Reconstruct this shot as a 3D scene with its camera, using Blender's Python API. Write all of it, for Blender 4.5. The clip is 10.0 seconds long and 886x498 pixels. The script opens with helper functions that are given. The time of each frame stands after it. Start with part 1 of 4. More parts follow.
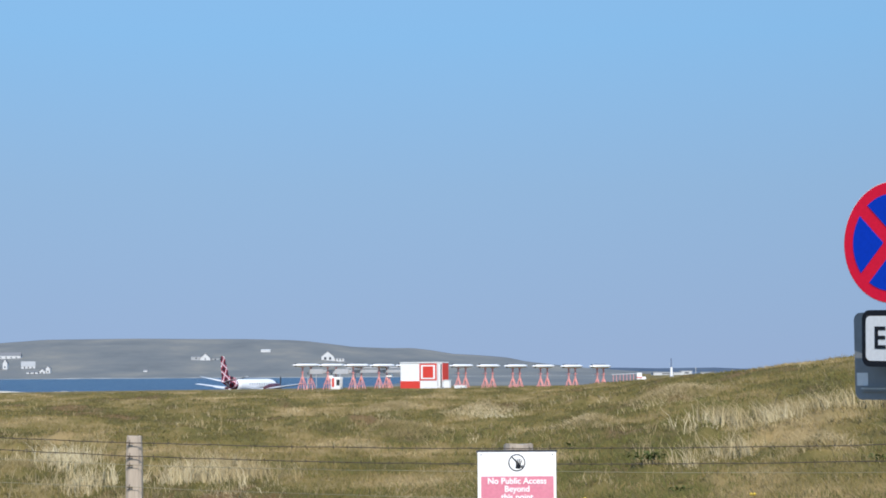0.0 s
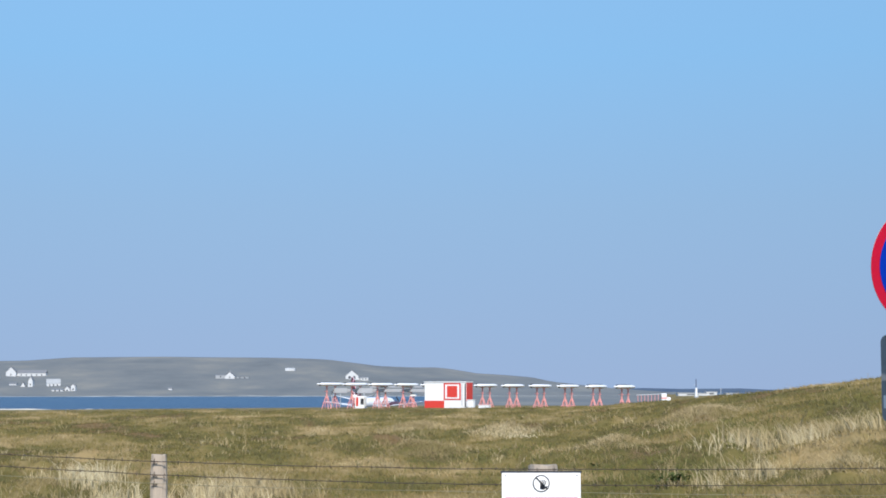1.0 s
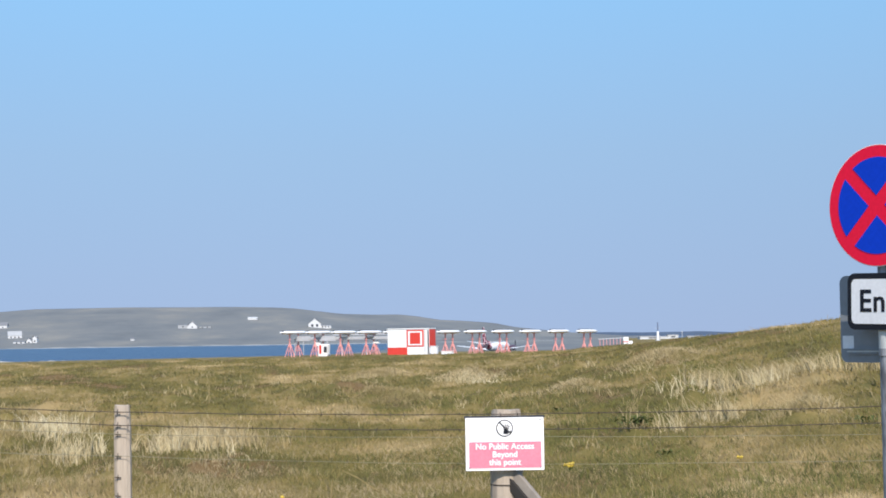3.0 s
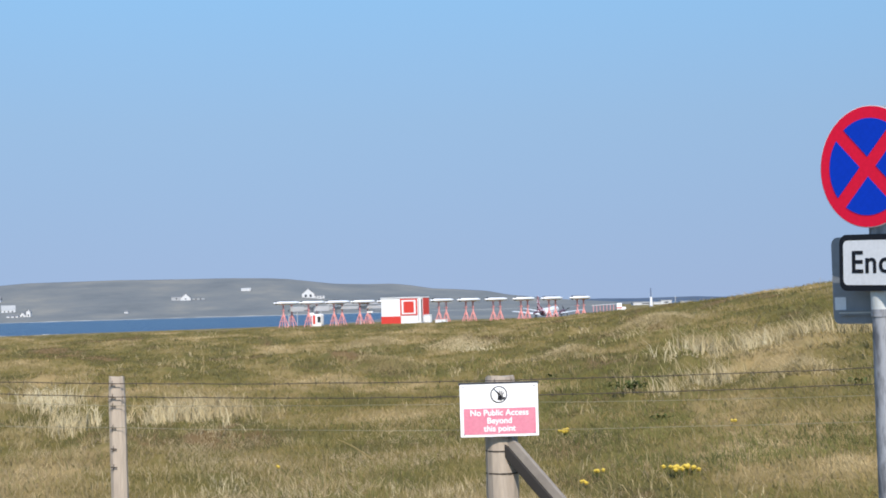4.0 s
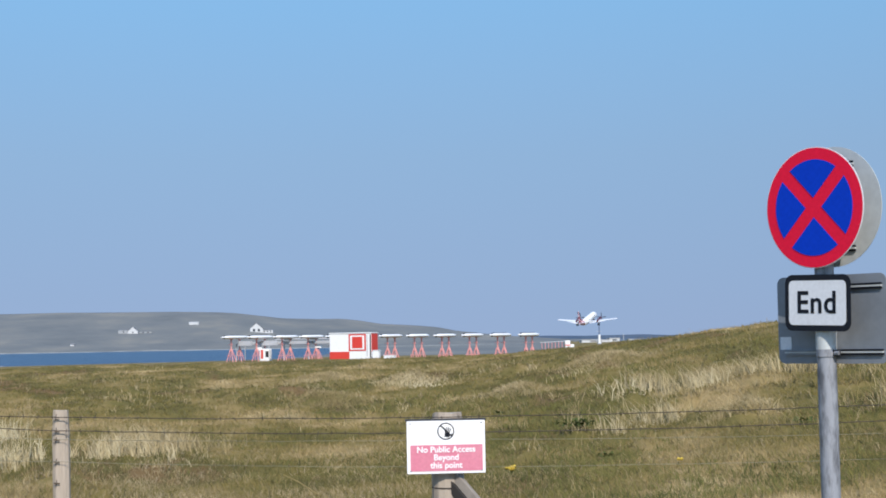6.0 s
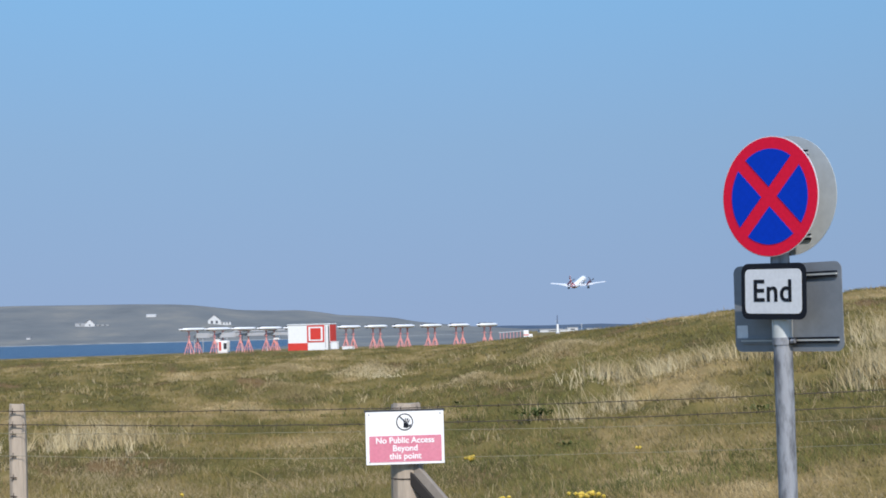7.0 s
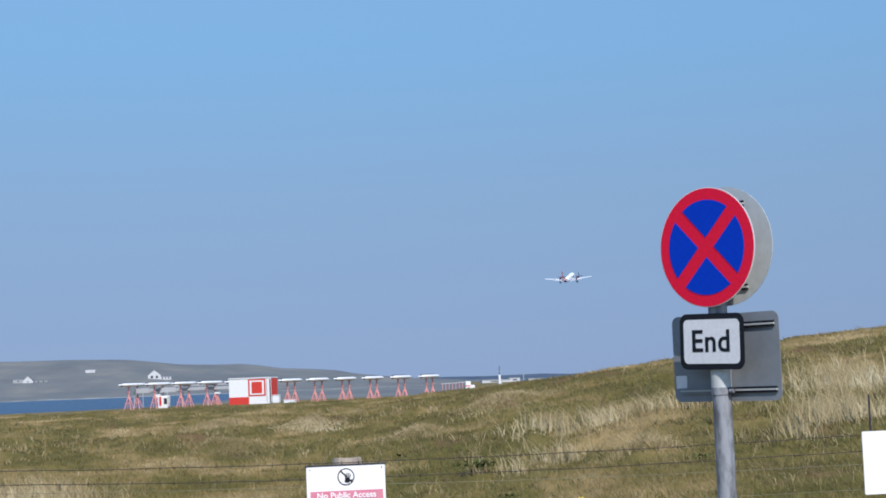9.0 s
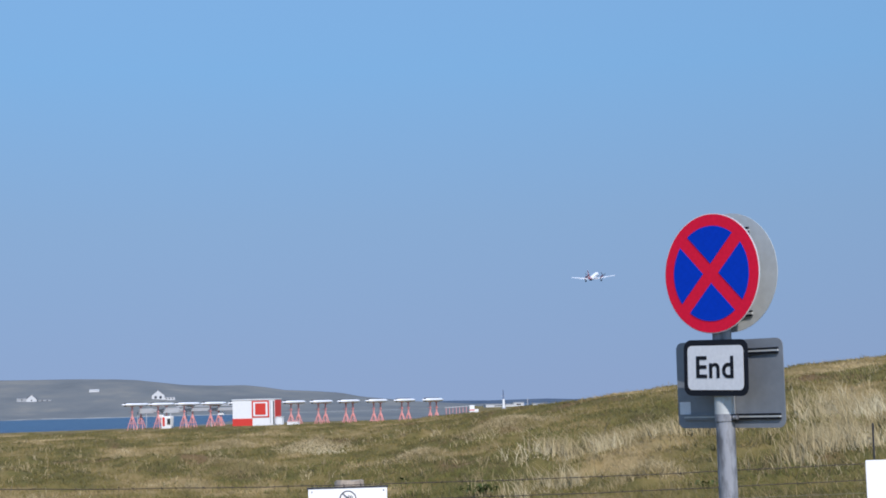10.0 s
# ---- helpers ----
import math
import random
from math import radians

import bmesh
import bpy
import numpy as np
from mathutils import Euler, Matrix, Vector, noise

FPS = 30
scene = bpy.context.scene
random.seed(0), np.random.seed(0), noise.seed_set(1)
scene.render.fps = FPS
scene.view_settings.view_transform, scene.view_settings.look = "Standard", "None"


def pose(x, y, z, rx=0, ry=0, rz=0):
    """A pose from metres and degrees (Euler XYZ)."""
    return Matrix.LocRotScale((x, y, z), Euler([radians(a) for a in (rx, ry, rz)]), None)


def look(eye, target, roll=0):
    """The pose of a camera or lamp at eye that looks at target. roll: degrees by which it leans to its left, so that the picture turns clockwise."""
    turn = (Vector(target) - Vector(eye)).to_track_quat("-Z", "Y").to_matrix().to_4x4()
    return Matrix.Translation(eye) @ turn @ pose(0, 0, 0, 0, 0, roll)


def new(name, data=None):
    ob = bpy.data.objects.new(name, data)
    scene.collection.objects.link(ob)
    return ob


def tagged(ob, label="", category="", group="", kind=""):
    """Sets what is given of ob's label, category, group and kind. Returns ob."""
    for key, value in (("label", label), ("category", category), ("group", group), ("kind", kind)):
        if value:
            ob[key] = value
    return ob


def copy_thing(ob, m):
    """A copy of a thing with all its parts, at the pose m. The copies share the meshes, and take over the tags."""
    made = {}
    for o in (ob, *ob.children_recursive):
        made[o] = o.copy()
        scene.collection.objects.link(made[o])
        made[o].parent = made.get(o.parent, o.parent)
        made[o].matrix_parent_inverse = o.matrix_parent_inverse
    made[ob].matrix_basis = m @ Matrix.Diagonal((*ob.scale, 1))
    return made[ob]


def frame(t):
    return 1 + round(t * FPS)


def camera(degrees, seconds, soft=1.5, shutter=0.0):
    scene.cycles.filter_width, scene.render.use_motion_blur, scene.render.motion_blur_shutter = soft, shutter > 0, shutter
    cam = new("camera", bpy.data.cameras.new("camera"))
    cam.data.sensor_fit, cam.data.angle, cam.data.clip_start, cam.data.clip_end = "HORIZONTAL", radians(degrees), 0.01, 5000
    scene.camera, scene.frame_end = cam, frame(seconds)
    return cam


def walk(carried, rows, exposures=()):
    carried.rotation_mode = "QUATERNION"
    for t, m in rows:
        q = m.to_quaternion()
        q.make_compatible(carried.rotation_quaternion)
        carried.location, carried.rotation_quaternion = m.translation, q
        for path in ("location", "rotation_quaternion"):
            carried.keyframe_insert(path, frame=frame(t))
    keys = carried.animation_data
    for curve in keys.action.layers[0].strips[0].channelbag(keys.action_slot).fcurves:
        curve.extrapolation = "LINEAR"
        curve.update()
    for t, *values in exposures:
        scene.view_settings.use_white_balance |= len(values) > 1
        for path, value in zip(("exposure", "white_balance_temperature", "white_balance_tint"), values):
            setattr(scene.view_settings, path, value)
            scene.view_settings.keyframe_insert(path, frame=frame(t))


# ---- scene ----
# ---------------------------------------------------------------- camera
LENS, EYE = 30.0, 1.65
cam = camera(LENS, 10.0, soft=1.8)
# seconds, sway to the side, sway up, yaw, pitch, roll
ROWS = [
    (0.0, -0.0040, 0.0000, -0.686, 4.225, 0.306),
    (0.1, -0.0039, 0.0002, -0.184, 4.754, 0.179),
    (0.2, -0.0038, 0.0004, -0.159, 5.022, 0.040),
    (0.3, -0.0037, 0.0006, -0.093, 5.130, 0.122),
    (0.4, -0.0036, 0.0008, -0.277, 4.820, -0.110),
    (0.5, -0.0035, 0.0010, -0.353, 4.605, -0.139),
    (0.6, -0.0040, 0.0015, -0.210, 4.642, -0.106),
    (0.7, -0.0045, 0.0020, 0.061, 4.839, -0.092),
    (0.8, -0.0050, 0.0025, 0.263, 4.983, 0.111),
    (1.0, -0.0060, 0.0035, 0.169, 4.899, 0.019),
    (1.2, -0.0085, 0.0024, 0.538, 5.132, -0.190),
    (1.3, -0.0097, 0.0019, 0.513, 5.051, -0.172),
    (1.5, -0.0122, 0.0008, 0.648, 4.787, -0.373),
    (1.7, -0.0123, 0.0010, 0.808, 4.368, -0.561),
    (1.8, -0.0124, 0.0011, 0.606, 4.339, -0.571),
    (2.0, -0.0125, 0.0013, 0.461, 3.728, -0.469),
    (2.2, -0.0128, -0.0003, 0.054, 3.615, -0.490),
    (2.3, -0.0130, -0.0012, -0.443, 3.519, -0.563),
    (2.5, -0.0133, -0.0028, -0.412, 2.956, -0.239),
    (2.7, -0.0101, 0.0028, -0.760, 3.111, 0.224),
    (3.8, 0.0009, 0.0009, -1.180, 2.203, 1.565),
    (4.0, -0.0024, -0.0034, -1.389, 1.951, 1.591),
    (4.2, -0.0012, -0.0033, -1.640, 2.234, 1.738),
    (4.3, -0.0006, -0.0033, -1.916, 2.460, 1.753),
    (4.5, 0.0006, -0.0032, -2.451, 2.386, 1.900),
    (4.7, 0.0010, -0.0034, -2.481, 2.896, 1.897),
    (4.8, 0.0012, -0.0034, -2.328, 3.050, 1.902),
    (5.0, 0.0016, -0.0036, -2.917, 2.608, 1.618),
    (5.2, -0.0027, -0.0009, -3.117, 2.948, 1.723),
    (6.3, 0.0030, -0.0037, -3.372, 3.165, 0.718),
    (6.5, -0.0143, -0.0051, -4.224, 2.925, 1.263),
    (6.7, -0.0073, -0.0035, -4.401, 2.693, 1.413),
    (6.8, -0.0037, -0.0028, -4.786, 2.688, 1.249),
    (7.0, 0.0033, -0.0012, -4.617, 2.794, 1.464),
    (7.2, 0.0030, -0.0024, -5.149, 2.808, 1.360),
    (7.3, 0.0028, -0.0031, -5.276, 2.675, 1.492),
    (7.5, 0.0025, -0.0043, -5.554, 2.366, 1.416),
    (7.7, 0.0029, -0.0034, -5.609, 2.415, 1.277),
    (7.8, 0.0030, -0.0029, -5.696, 2.375, 1.280),
    (8.0, 0.0034, -0.0020, -5.713, 2.647, 1.389),
    (8.2, 0.0044, -0.0006, -6.080, 2.297, 1.420),
    (8.3, 0.0048, 0.0002, -6.280, 2.247, 1.321),
    (8.5, 0.0058, 0.0016, -6.452, 3.475, 1.707),
    (8.7, 0.0079, 0.0038, -6.103, 4.018, 1.628),
    (8.8, 0.0089, 0.0050, -5.961, 4.403, 1.985),
    (9.0, 0.0110, 0.0072, -6.721, 4.509, 2.199),
    (9.2, 0.0166, 0.0070, -6.548, 4.708, 1.977),
    (9.3, 0.0195, 0.0070, -6.203, 4.844, 1.951),
    (9.5, 0.0251, 0.0068, -6.327, 5.197, 1.624),
    (9.7, 0.0206, 0.0060, -6.518, 5.556, 1.557),
    (9.8, 0.0183, 0.0055, -6.468, 5.439, 1.458),
    (10.0, 0.0138, 0.0047, -6.556, 5.332, 1.512),
]
EXPOSURE = [(0.0, 0.60, 6550, 11), (1.0, 0.66, 6550, 11), (2.0, 0.84, 6700, 12), (3.0, 0.80, 6780, 13), (4.5, 0.68, 6660, 12), (6.5, 0.52, 6520, 12), (8.0, 0.45, 6400, 12), (9.2, 0.42, 6340, 14), (10.0, 0.39, 6260, 15)]
walk(cam, [(t, pose(x, 0, EYE + z, 90 + pitch, 0, yaw) @ pose(0, 0, 0, 0, 0, -roll)) for t, x, z, yaw, pitch, roll in ROWS], EXPOSURE)

# ---------------------------------------------------------------- light
SUN_AZ, SUN_EL = 171.0, 42.0      # compass bearing of the sun from +y, clockwise, and its height
world = bpy.data.worlds.new("sky")
scene.world = world
world.use_nodes = True
wn, wl = world.node_tree.nodes, world.node_tree.links
wn.clear()
sky = wn.new("ShaderNodeTexSky")
sky.sky_type, sky.sun_disc = "NISHITA", False
sky.sun_elevation, sky.sun_rotation = radians(SUN_EL), radians(SUN_AZ)
sky.altitude, sky.air_density, sky.dust_density, sky.ozone_density = 0, 1.0, 0.0, 3.0
back = wn.new("ShaderNodeBackground")
back.inputs["Strength"].default_value = 0.145
wout = wn.new("ShaderNodeOutputWorld")
wc, wsep, wcom, wz = wn.new("ShaderNodeTexCoord"), wn.new("ShaderNodeSeparateXYZ"), wn.new("ShaderNodeCombineXYZ"), wn.new("ShaderNodeMath")
wz.operation, wz.inputs[1].default_value, wz.inputs[2].default_value = "MULTIPLY_ADD", 0.05, 0.40
wl.new(wc.outputs["Generated"], wsep.inputs[0])
wl.new(wsep.outputs["Z"], wz.inputs[0])
wl.new(wsep.outputs["X"], wcom.inputs["X"])
wl.new(wsep.outputs["Y"], wcom.inputs["Y"])
wl.new(wz.outputs[0], wcom.inputs["Z"])
wl.new(wcom.outputs[0], sky.inputs["Vector"])
wtint = wn.new("ShaderNodeMix")
wtint.data_type, wtint.blend_type = "RGBA", "MULTIPLY"
wtint.inputs[0].default_value = 1.0
whaze = wn.new("ShaderNodeValToRGB")
for k, (p, c) in enumerate(((0.0, (1.08, 0.865, 0.725, 1)), (0.11, (0.995, 0.948, 0.80, 1)), (0.2, (0.87, 1.03, 0.93, 1)), (0.6, (0.95, 1.0, 1.0, 1)))):
    el = whaze.color_ramp.elements[k] if k < 2 else whaze.color_ramp.elements.new(p)
    el.position, el.color = p, c
wl.new(wsep.outputs["Z"], whaze.inputs["Fac"])
wl.new(whaze.outputs["Color"], wtint.inputs[7])
wl.new(sky.outputs["Color"], wtint.inputs[6])
wl.new(wtint.outputs[2], back.inputs["Color"])
wl.new(back.outputs["Background"], wout.inputs["Surface"])
sun = new("sun", bpy.data.lights.new("sun", "SUN"))
sun.data.energy, sun.data.angle, sun.data.color = 3.4, radians(0.53), (1.0, 0.95, 0.87)
sa, se = radians(SUN_AZ), radians(SUN_EL)
sun.matrix_world = look((0, 0, 40), Vector((0, 0, 40)) - Vector((math.sin(sa) * math.cos(se), math.cos(sa) * math.cos(se), math.sin(se))))


# ---------------------------------------------------------------- materials
def mat(name, rough=0.6, metal=0.0, spec=0.5):
    m = bpy.data.materials.new(name)
    m.use_nodes = True
    b = m.node_tree.nodes["Principled BSDF"]
    b.inputs["Roughness"].default_value, b.inputs["Metallic"].default_value = rough, metal
    b.inputs["Specular IOR Level"].default_value = spec
    return m, m.node_tree.nodes, m.node_tree.links, b


def ramp(n, stops):
    r = n.new("ShaderNodeValToRGB")
    e = r.color_ramp.elements
    while len(e) < len(stops):
        e.new(0.5)
    for k, (p, c) in enumerate(stops):
        e[k].position, e[k].color = p, (*c, 1)
    return r


def noise_node(n, l, scale, detail=4.0, rough=0.55, space="Object", stretch=None):
    c = n.new("ShaderNodeTexCoord")
    t = n.new("ShaderNodeTexNoise")
    t.inputs["Scale"].default_value, t.inputs["Detail"].default_value, t.inputs["Roughness"].default_value = scale, detail, rough
    if stretch:
        mp = n.new("ShaderNodeMapping")
        mp.inputs["Scale"].default_value = stretch
        l.new(c.outputs[space], mp.inputs["Vector"])
        l.new(mp.outputs["Vector"], t.inputs["Vector"])
    else:
        l.new(c.outputs[space], t.inputs["Vector"])
    return t


def mix(n, l, fac, a, b, kind="MIX"):
    x = n.new("ShaderNodeMix")
    x.data_type, x.blend_type = "RGBA", kind
    for sock, v in ((x.inputs[0], fac), (x.inputs[6], a), (x.inputs[7], b)):
        if isinstance(v, bpy.types.NodeSocket):
            l.new(v, sock)
        else:
            sock.default_value = (*v, 1) if isinstance(v, tuple) else v
    return x.outputs[2]


def worn(name, colour, rough=0.55, metal=0.0, spec=0.5, dirt=0.25, coarse=3.0, fine=60.0, bump=0.0, dirt_colour=None, stretch=None, lo=0.42, hi=0.72):
    """A paint or metal with stains at one scale and grain at another."""
    m, n, l, b = mat(name, rough, metal, spec)
    a, f = noise_node(n, l, coarse, 5, 0.6, stretch=stretch), noise_node(n, l, fine, 3, stretch=stretch)
    dark = dirt_colour or tuple(c * 0.55 for c in colour)
    ra = ramp(n, [(lo, (0, 0, 0)), (hi, (1, 1, 1))])
    l.new(a.outputs["Fac"], ra.inputs["Fac"])
    fm = n.new("ShaderNodeMath")
    fm.operation = "MULTIPLY"
    fm.inputs[1].default_value = dirt
    l.new(ra.outputs["Color"], fm.inputs[0])
    c1 = mix(n, l, fm.outputs[0], colour, dark)
    rf = ramp(n, [(0.3, (0.88, 0.88, 0.88)), (0.7, (1.0, 1.0, 1.0))])
    l.new(f.outputs["Fac"], rf.inputs["Fac"])
    l.new(mix(n, l, 1.0, c1, rf.outputs["Color"], "MULTIPLY"), b.inputs["Base Color"])
    if bump:
        bp = n.new("ShaderNodeBump")
        bp.inputs["Strength"].default_value, bp.inputs["Distance"].default_value = bump, 0.004
        l.new(f.outputs["Fac"], bp.inputs["Height"])
        l.new(bp.outputs["Normal"], b.inputs["Normal"])
    return m


def patchy(name, stops, scales, rough=0.9, island=False, bump=0.0, stretch=None, spec=0.2, trans=0.0):
    """Ground cover: two noises, a broad and a fine one, pick the colour along the ramp."""
    m, n, l, b = mat(name, rough, 0, spec)
    a, f = noise_node(n, l, scales[0], 5, 0.6, stretch=stretch), noise_node(n, l, scales[1], 4, 0.65)
    add = n.new("ShaderNodeMath")
    add.operation = "MULTIPLY_ADD"
    l.new(f.outputs["Fac"], add.inputs[0])
    add.inputs[1].default_value = 0.45
    half = n.new("ShaderNodeMath")
    half.operation = "MULTIPLY_ADD"
    l.new(a.outputs["Fac"], half.inputs[0])
    half.inputs[1].default_value, half.inputs[2].default_value = 1.95, -0.68
    l.new(half.outputs[0], add.inputs[2])
    fac = add.outputs[0]
    if island:
        g = n.new("ShaderNodeNewGeometry")
        k = n.new("ShaderNodeMath")
        k.operation = "MULTIPLY_ADD"
        l.new(g.outputs["Random Per Island"], k.inputs[0])
        k.inputs[1].default_value = 0.24
        l.new(fac, k.inputs[2])
        k2 = n.new("ShaderNodeMath")
        k2.operation = "SUBTRACT"
        l.new(k.outputs[0], k2.inputs[0])
        k2.inputs[1].default_value = 0.12
        fac = k2.outputs[0]
    r = ramp(n, stops)
    l.new(fac, r.inputs["Fac"])
    l.new(r.outputs["Color"], b.inputs["Base Color"])
    if bump:
        bp = n.new("ShaderNodeBump")
        bp.inputs["Strength"].default_value, bp.inputs["Distance"].default_value = bump, 0.05
        l.new(f.outputs["Fac"], bp.inputs["Height"])
        l.new(bp.outputs["Normal"], b.inputs["Normal"])
    return m


GREEN, OLIVE, DRY, STRAW, BROWN = (0.102, 0.086, 0.021), (0.160, 0.120, 0.036), (0.272, 0.192, 0.082), (0.47, 0.36, 0.180), (0.150, 0.094, 0.038)
M_ground = patchy("rough_grass_ground", [(0.25, BROWN), (0.42, GREEN), (0.58, OLIVE), (0.78, DRY)], (0.5, 3.0), bump=0.6, stretch=(1, 0.5, 1))
M_blade = patchy("grass_blades", [(0.18, BROWN), (0.30, (0.070, 0.064, 0.020)), (0.44, GREEN), (0.60, OLIVE), (0.80, DRY), (0.95, STRAW)], (0.5, 2.2), island=True, stretch=(1, 0.5, 1))
M_straw = patchy("dry_grass_blades", [(0.2, (0.19, 0.148, 0.058)), (0.5, (0.255, 0.190, 0.088)), (0.75, (0.42, 0.335, 0.18)), (0.95, (0.56, 0.475, 0.30))], (0.5, 3.0), island=True)
# distance haze is mixed into the moor's own colours as grey
M_hill = patchy("hazed_heather_moor", [(0.15, (0.113, 0.121, 0.122)), (0.42, (0.136, 0.143, 0.141)), (0.62, (0.153, 0.156, 0.148)), (0.9, (0.195, 0.188, 0.165))], (0.014, 0.06), stretch=(1, 0.5, 2), bump=0.5)
M_white = worn("white_paint", (0.80, 0.80, 0.79), 0.45, dirt=0.12)
M_red = worn("red_paint", (0.62, 0.045, 0.03), 0.5, dirt=0.15)
M_steel = worn("galvanised_steel", (0.30, 0.31, 0.335), 0.6, 0.15, dirt=1.0, coarse=26, fine=90, dirt_colour=(0.125, 0.128, 0.14), lo=0.42, hi=0.60, bump=0.3, stretch=(1, 1, 0.28))
M_plate = worn("grey_sign_back", (0.23, 0.25, 0.275), 0.5, 0.1, dirt=0.3, coarse=5, fine=30)
M_black = worn("black_enamel", (0.012, 0.014, 0.02), 0.6, spec=0.15, dirt=0.1)
M_dark = worn("dark_metal", (0.05, 0.05, 0.055), 0.5, 0.5)
M_signred = worn("red_sign_sheeting", (0.78, 0.012, 0.048), 0.7, spec=0.12, dirt=0.08)
M_signblue = worn("blue_sign_sheeting", (0.0012, 0.044, 0.50), 0.7, spec=0.1, dirt=0.08)
M_signwhite = worn("white_sign_sheeting", (0.72, 0.73, 0.75), 0.6, spec=0.2, dirt=0.1, coarse=8)


def water():
    m, n, l, b = mat("sea_water", 0.35, 0, 0.3)
    t = noise_node(n, l, 0.02, 5, 0.6, stretch=(1, 3, 1))
    r = ramp(n, [(0.3, (0.016, 0.045, 0.092)), (0.7, (0.026, 0.066, 0.125))])
    l.new(t.outputs["Fac"], r.inputs["Fac"])
    l.new(r.outputs["Color"], b.inputs["Base Color"])
    w = noise_node(n, l, 0.6, 6, 0.65)
    bp = n.new("ShaderNodeBump")
    bp.inputs["Strength"].default_value, bp.inputs["Distance"].default_value = 0.9, 0.8
    l.new(w.outputs["Fac"], bp.inputs["Height"])
    l.new(bp.outputs["Normal"], b.inputs["Normal"])
    return m


M_sea = water()


# ---------------------------------------------------------------- mesh helpers
def link(name, me, material=None, parent=None, label=""):
    ob = new(name, me)
    if material:
        me.materials.append(material)
    if parent:
        ob.parent = parent
    if label:
        ob["label"] = label
    return ob


def part(name, bm, material, parent=None, label="", smooth=False, at=None):
    me = bpy.data.meshes.new(name)
    bmesh.ops.recalc_face_normals(bm, faces=bm.faces)
    bm.to_mesh(me)
    bm.free()
    if smooth:
        me.polygons.foreach_set("use_smooth", [True] * len(me.polygons))
    ob = link(name, me, material, parent, label)
    if at is not None:
        ob.matrix_basis = at
    return ob


def empty(name, m, label, category, group="", kind=""):
    ob = new(name)
    ob.matrix_basis = m
    ob.empty_display_size = 0.2
    return tagged(ob, label, category, group, kind)


def box(w, d, h, m=Matrix(), bevel=0.0, bm=None, seg=2):
    """A box with its base's middle at m's origin."""
    b = bm or bmesh.new()
    r = bmesh.ops.create_cube(b, size=1, matrix=m @ Matrix.Translation((0, 0, h / 2)) @ Matrix.Diagonal((w, d, h, 1)))
    if bevel:
        es = list({e for v in r["verts"] for e in v.link_edges})
        bmesh.ops.bevel(b, geom=es, offset=bevel, segments=seg, affect="EDGES", profile=0.5)
    return b


def tube(p, q, r1, r2=None, seg=12, bm=None, caps=True):
    b = bm or bmesh.new()
    p, q = Vector(p), Vector(q)
    m = Matrix.Translation((p + q) / 2) @ (q - p).to_track_quat("Z", "Y").to_matrix().to_4x4()
    bmesh.ops.create_cone(b, cap_ends=caps, segments=seg, radius1=r1, radius2=r1 if r2 is None else r2, depth=(q - p).length, matrix=m)
    return b


def loft(rings, bm=None, caps=True):
    """A skin over rings of equally many points."""
    b = bm or bmesh.new()
    vs = [[b.verts.new(p) for p in ring] for ring in rings]
    k = len(rings[0])
    for a, c in zip(vs, vs[1:]):
        for i in range(k):
            b.faces.new((a[i], a[(i + 1) % k], c[(i + 1) % k], c[i]))
    if caps:
        b.faces.new(vs[0][::-1])
        b.faces.new(vs[-1])
    return b


def plate(points, thick, bm=None):
    """A flat plate: outline in x, z, from y = 0 back to y = thick."""
    b = bm or bmesh.new()
    f = [b.verts.new((x, 0, z)) for x, z in points]
    k = [b.verts.new((x, thick, z)) for x, z in points]
    b.faces.new(f)
    b.faces.new(k[::-1])
    for i in range(len(f)):
        j = (i + 1) % len(f)
        b.faces.new((f[i], k[i], k[j], f[j]))
    return b


def rounded(w, h, r, seg=6):
    pts = []
    for cx, cz, a0 in ((w / 2 - r, h / 2 - r, 0), (-w / 2 + r, h / 2 - r, 90), (-w / 2 + r, -h / 2 + r, 180), (w / 2 - r, -h / 2 + r, 270)):
        pts += [(cx + r * math.cos(radians(a0 + 90 * i / seg)), cz + r * math.sin(radians(a0 + 90 * i / seg))) for i in range(seg + 1)]
    return pts


def circle(r, seg=64, a0=0.0, a1=360.0):
    return [(r * math.cos(radians(a0 + (a1 - a0) * i / seg)), r * math.sin(radians(a0 + (a1 - a0) * i / seg))) for i in range(seg + (a1 - a0 < 360))]


def lettering(name, text, size, material, parent, m, bold=0.0, squeeze=1.0, space=1.0):
    cu = bpy.data.curves.new(name, "FONT")
    cu.body, cu.size, cu.align_x, cu.align_y, cu.extrude, cu.offset, cu.space_character = text, size, "CENTER", "CENTER", 0.0008, bold, space
    tmp = bpy.data.objects.new(name, cu)
    scene.collection.objects.link(tmp)
    me = bpy.data.meshes.new_from_object(tmp.evaluated_get(bpy.context.evaluated_depsgraph_get()))
    bpy.data.objects.remove(tmp)
    ob = link(name, me, material, parent)
    ob.matrix_basis = m @ pose(0, 0, 0, 90) @ Matrix.Diagonal((squeeze, 1, 1, 1))
    return ob


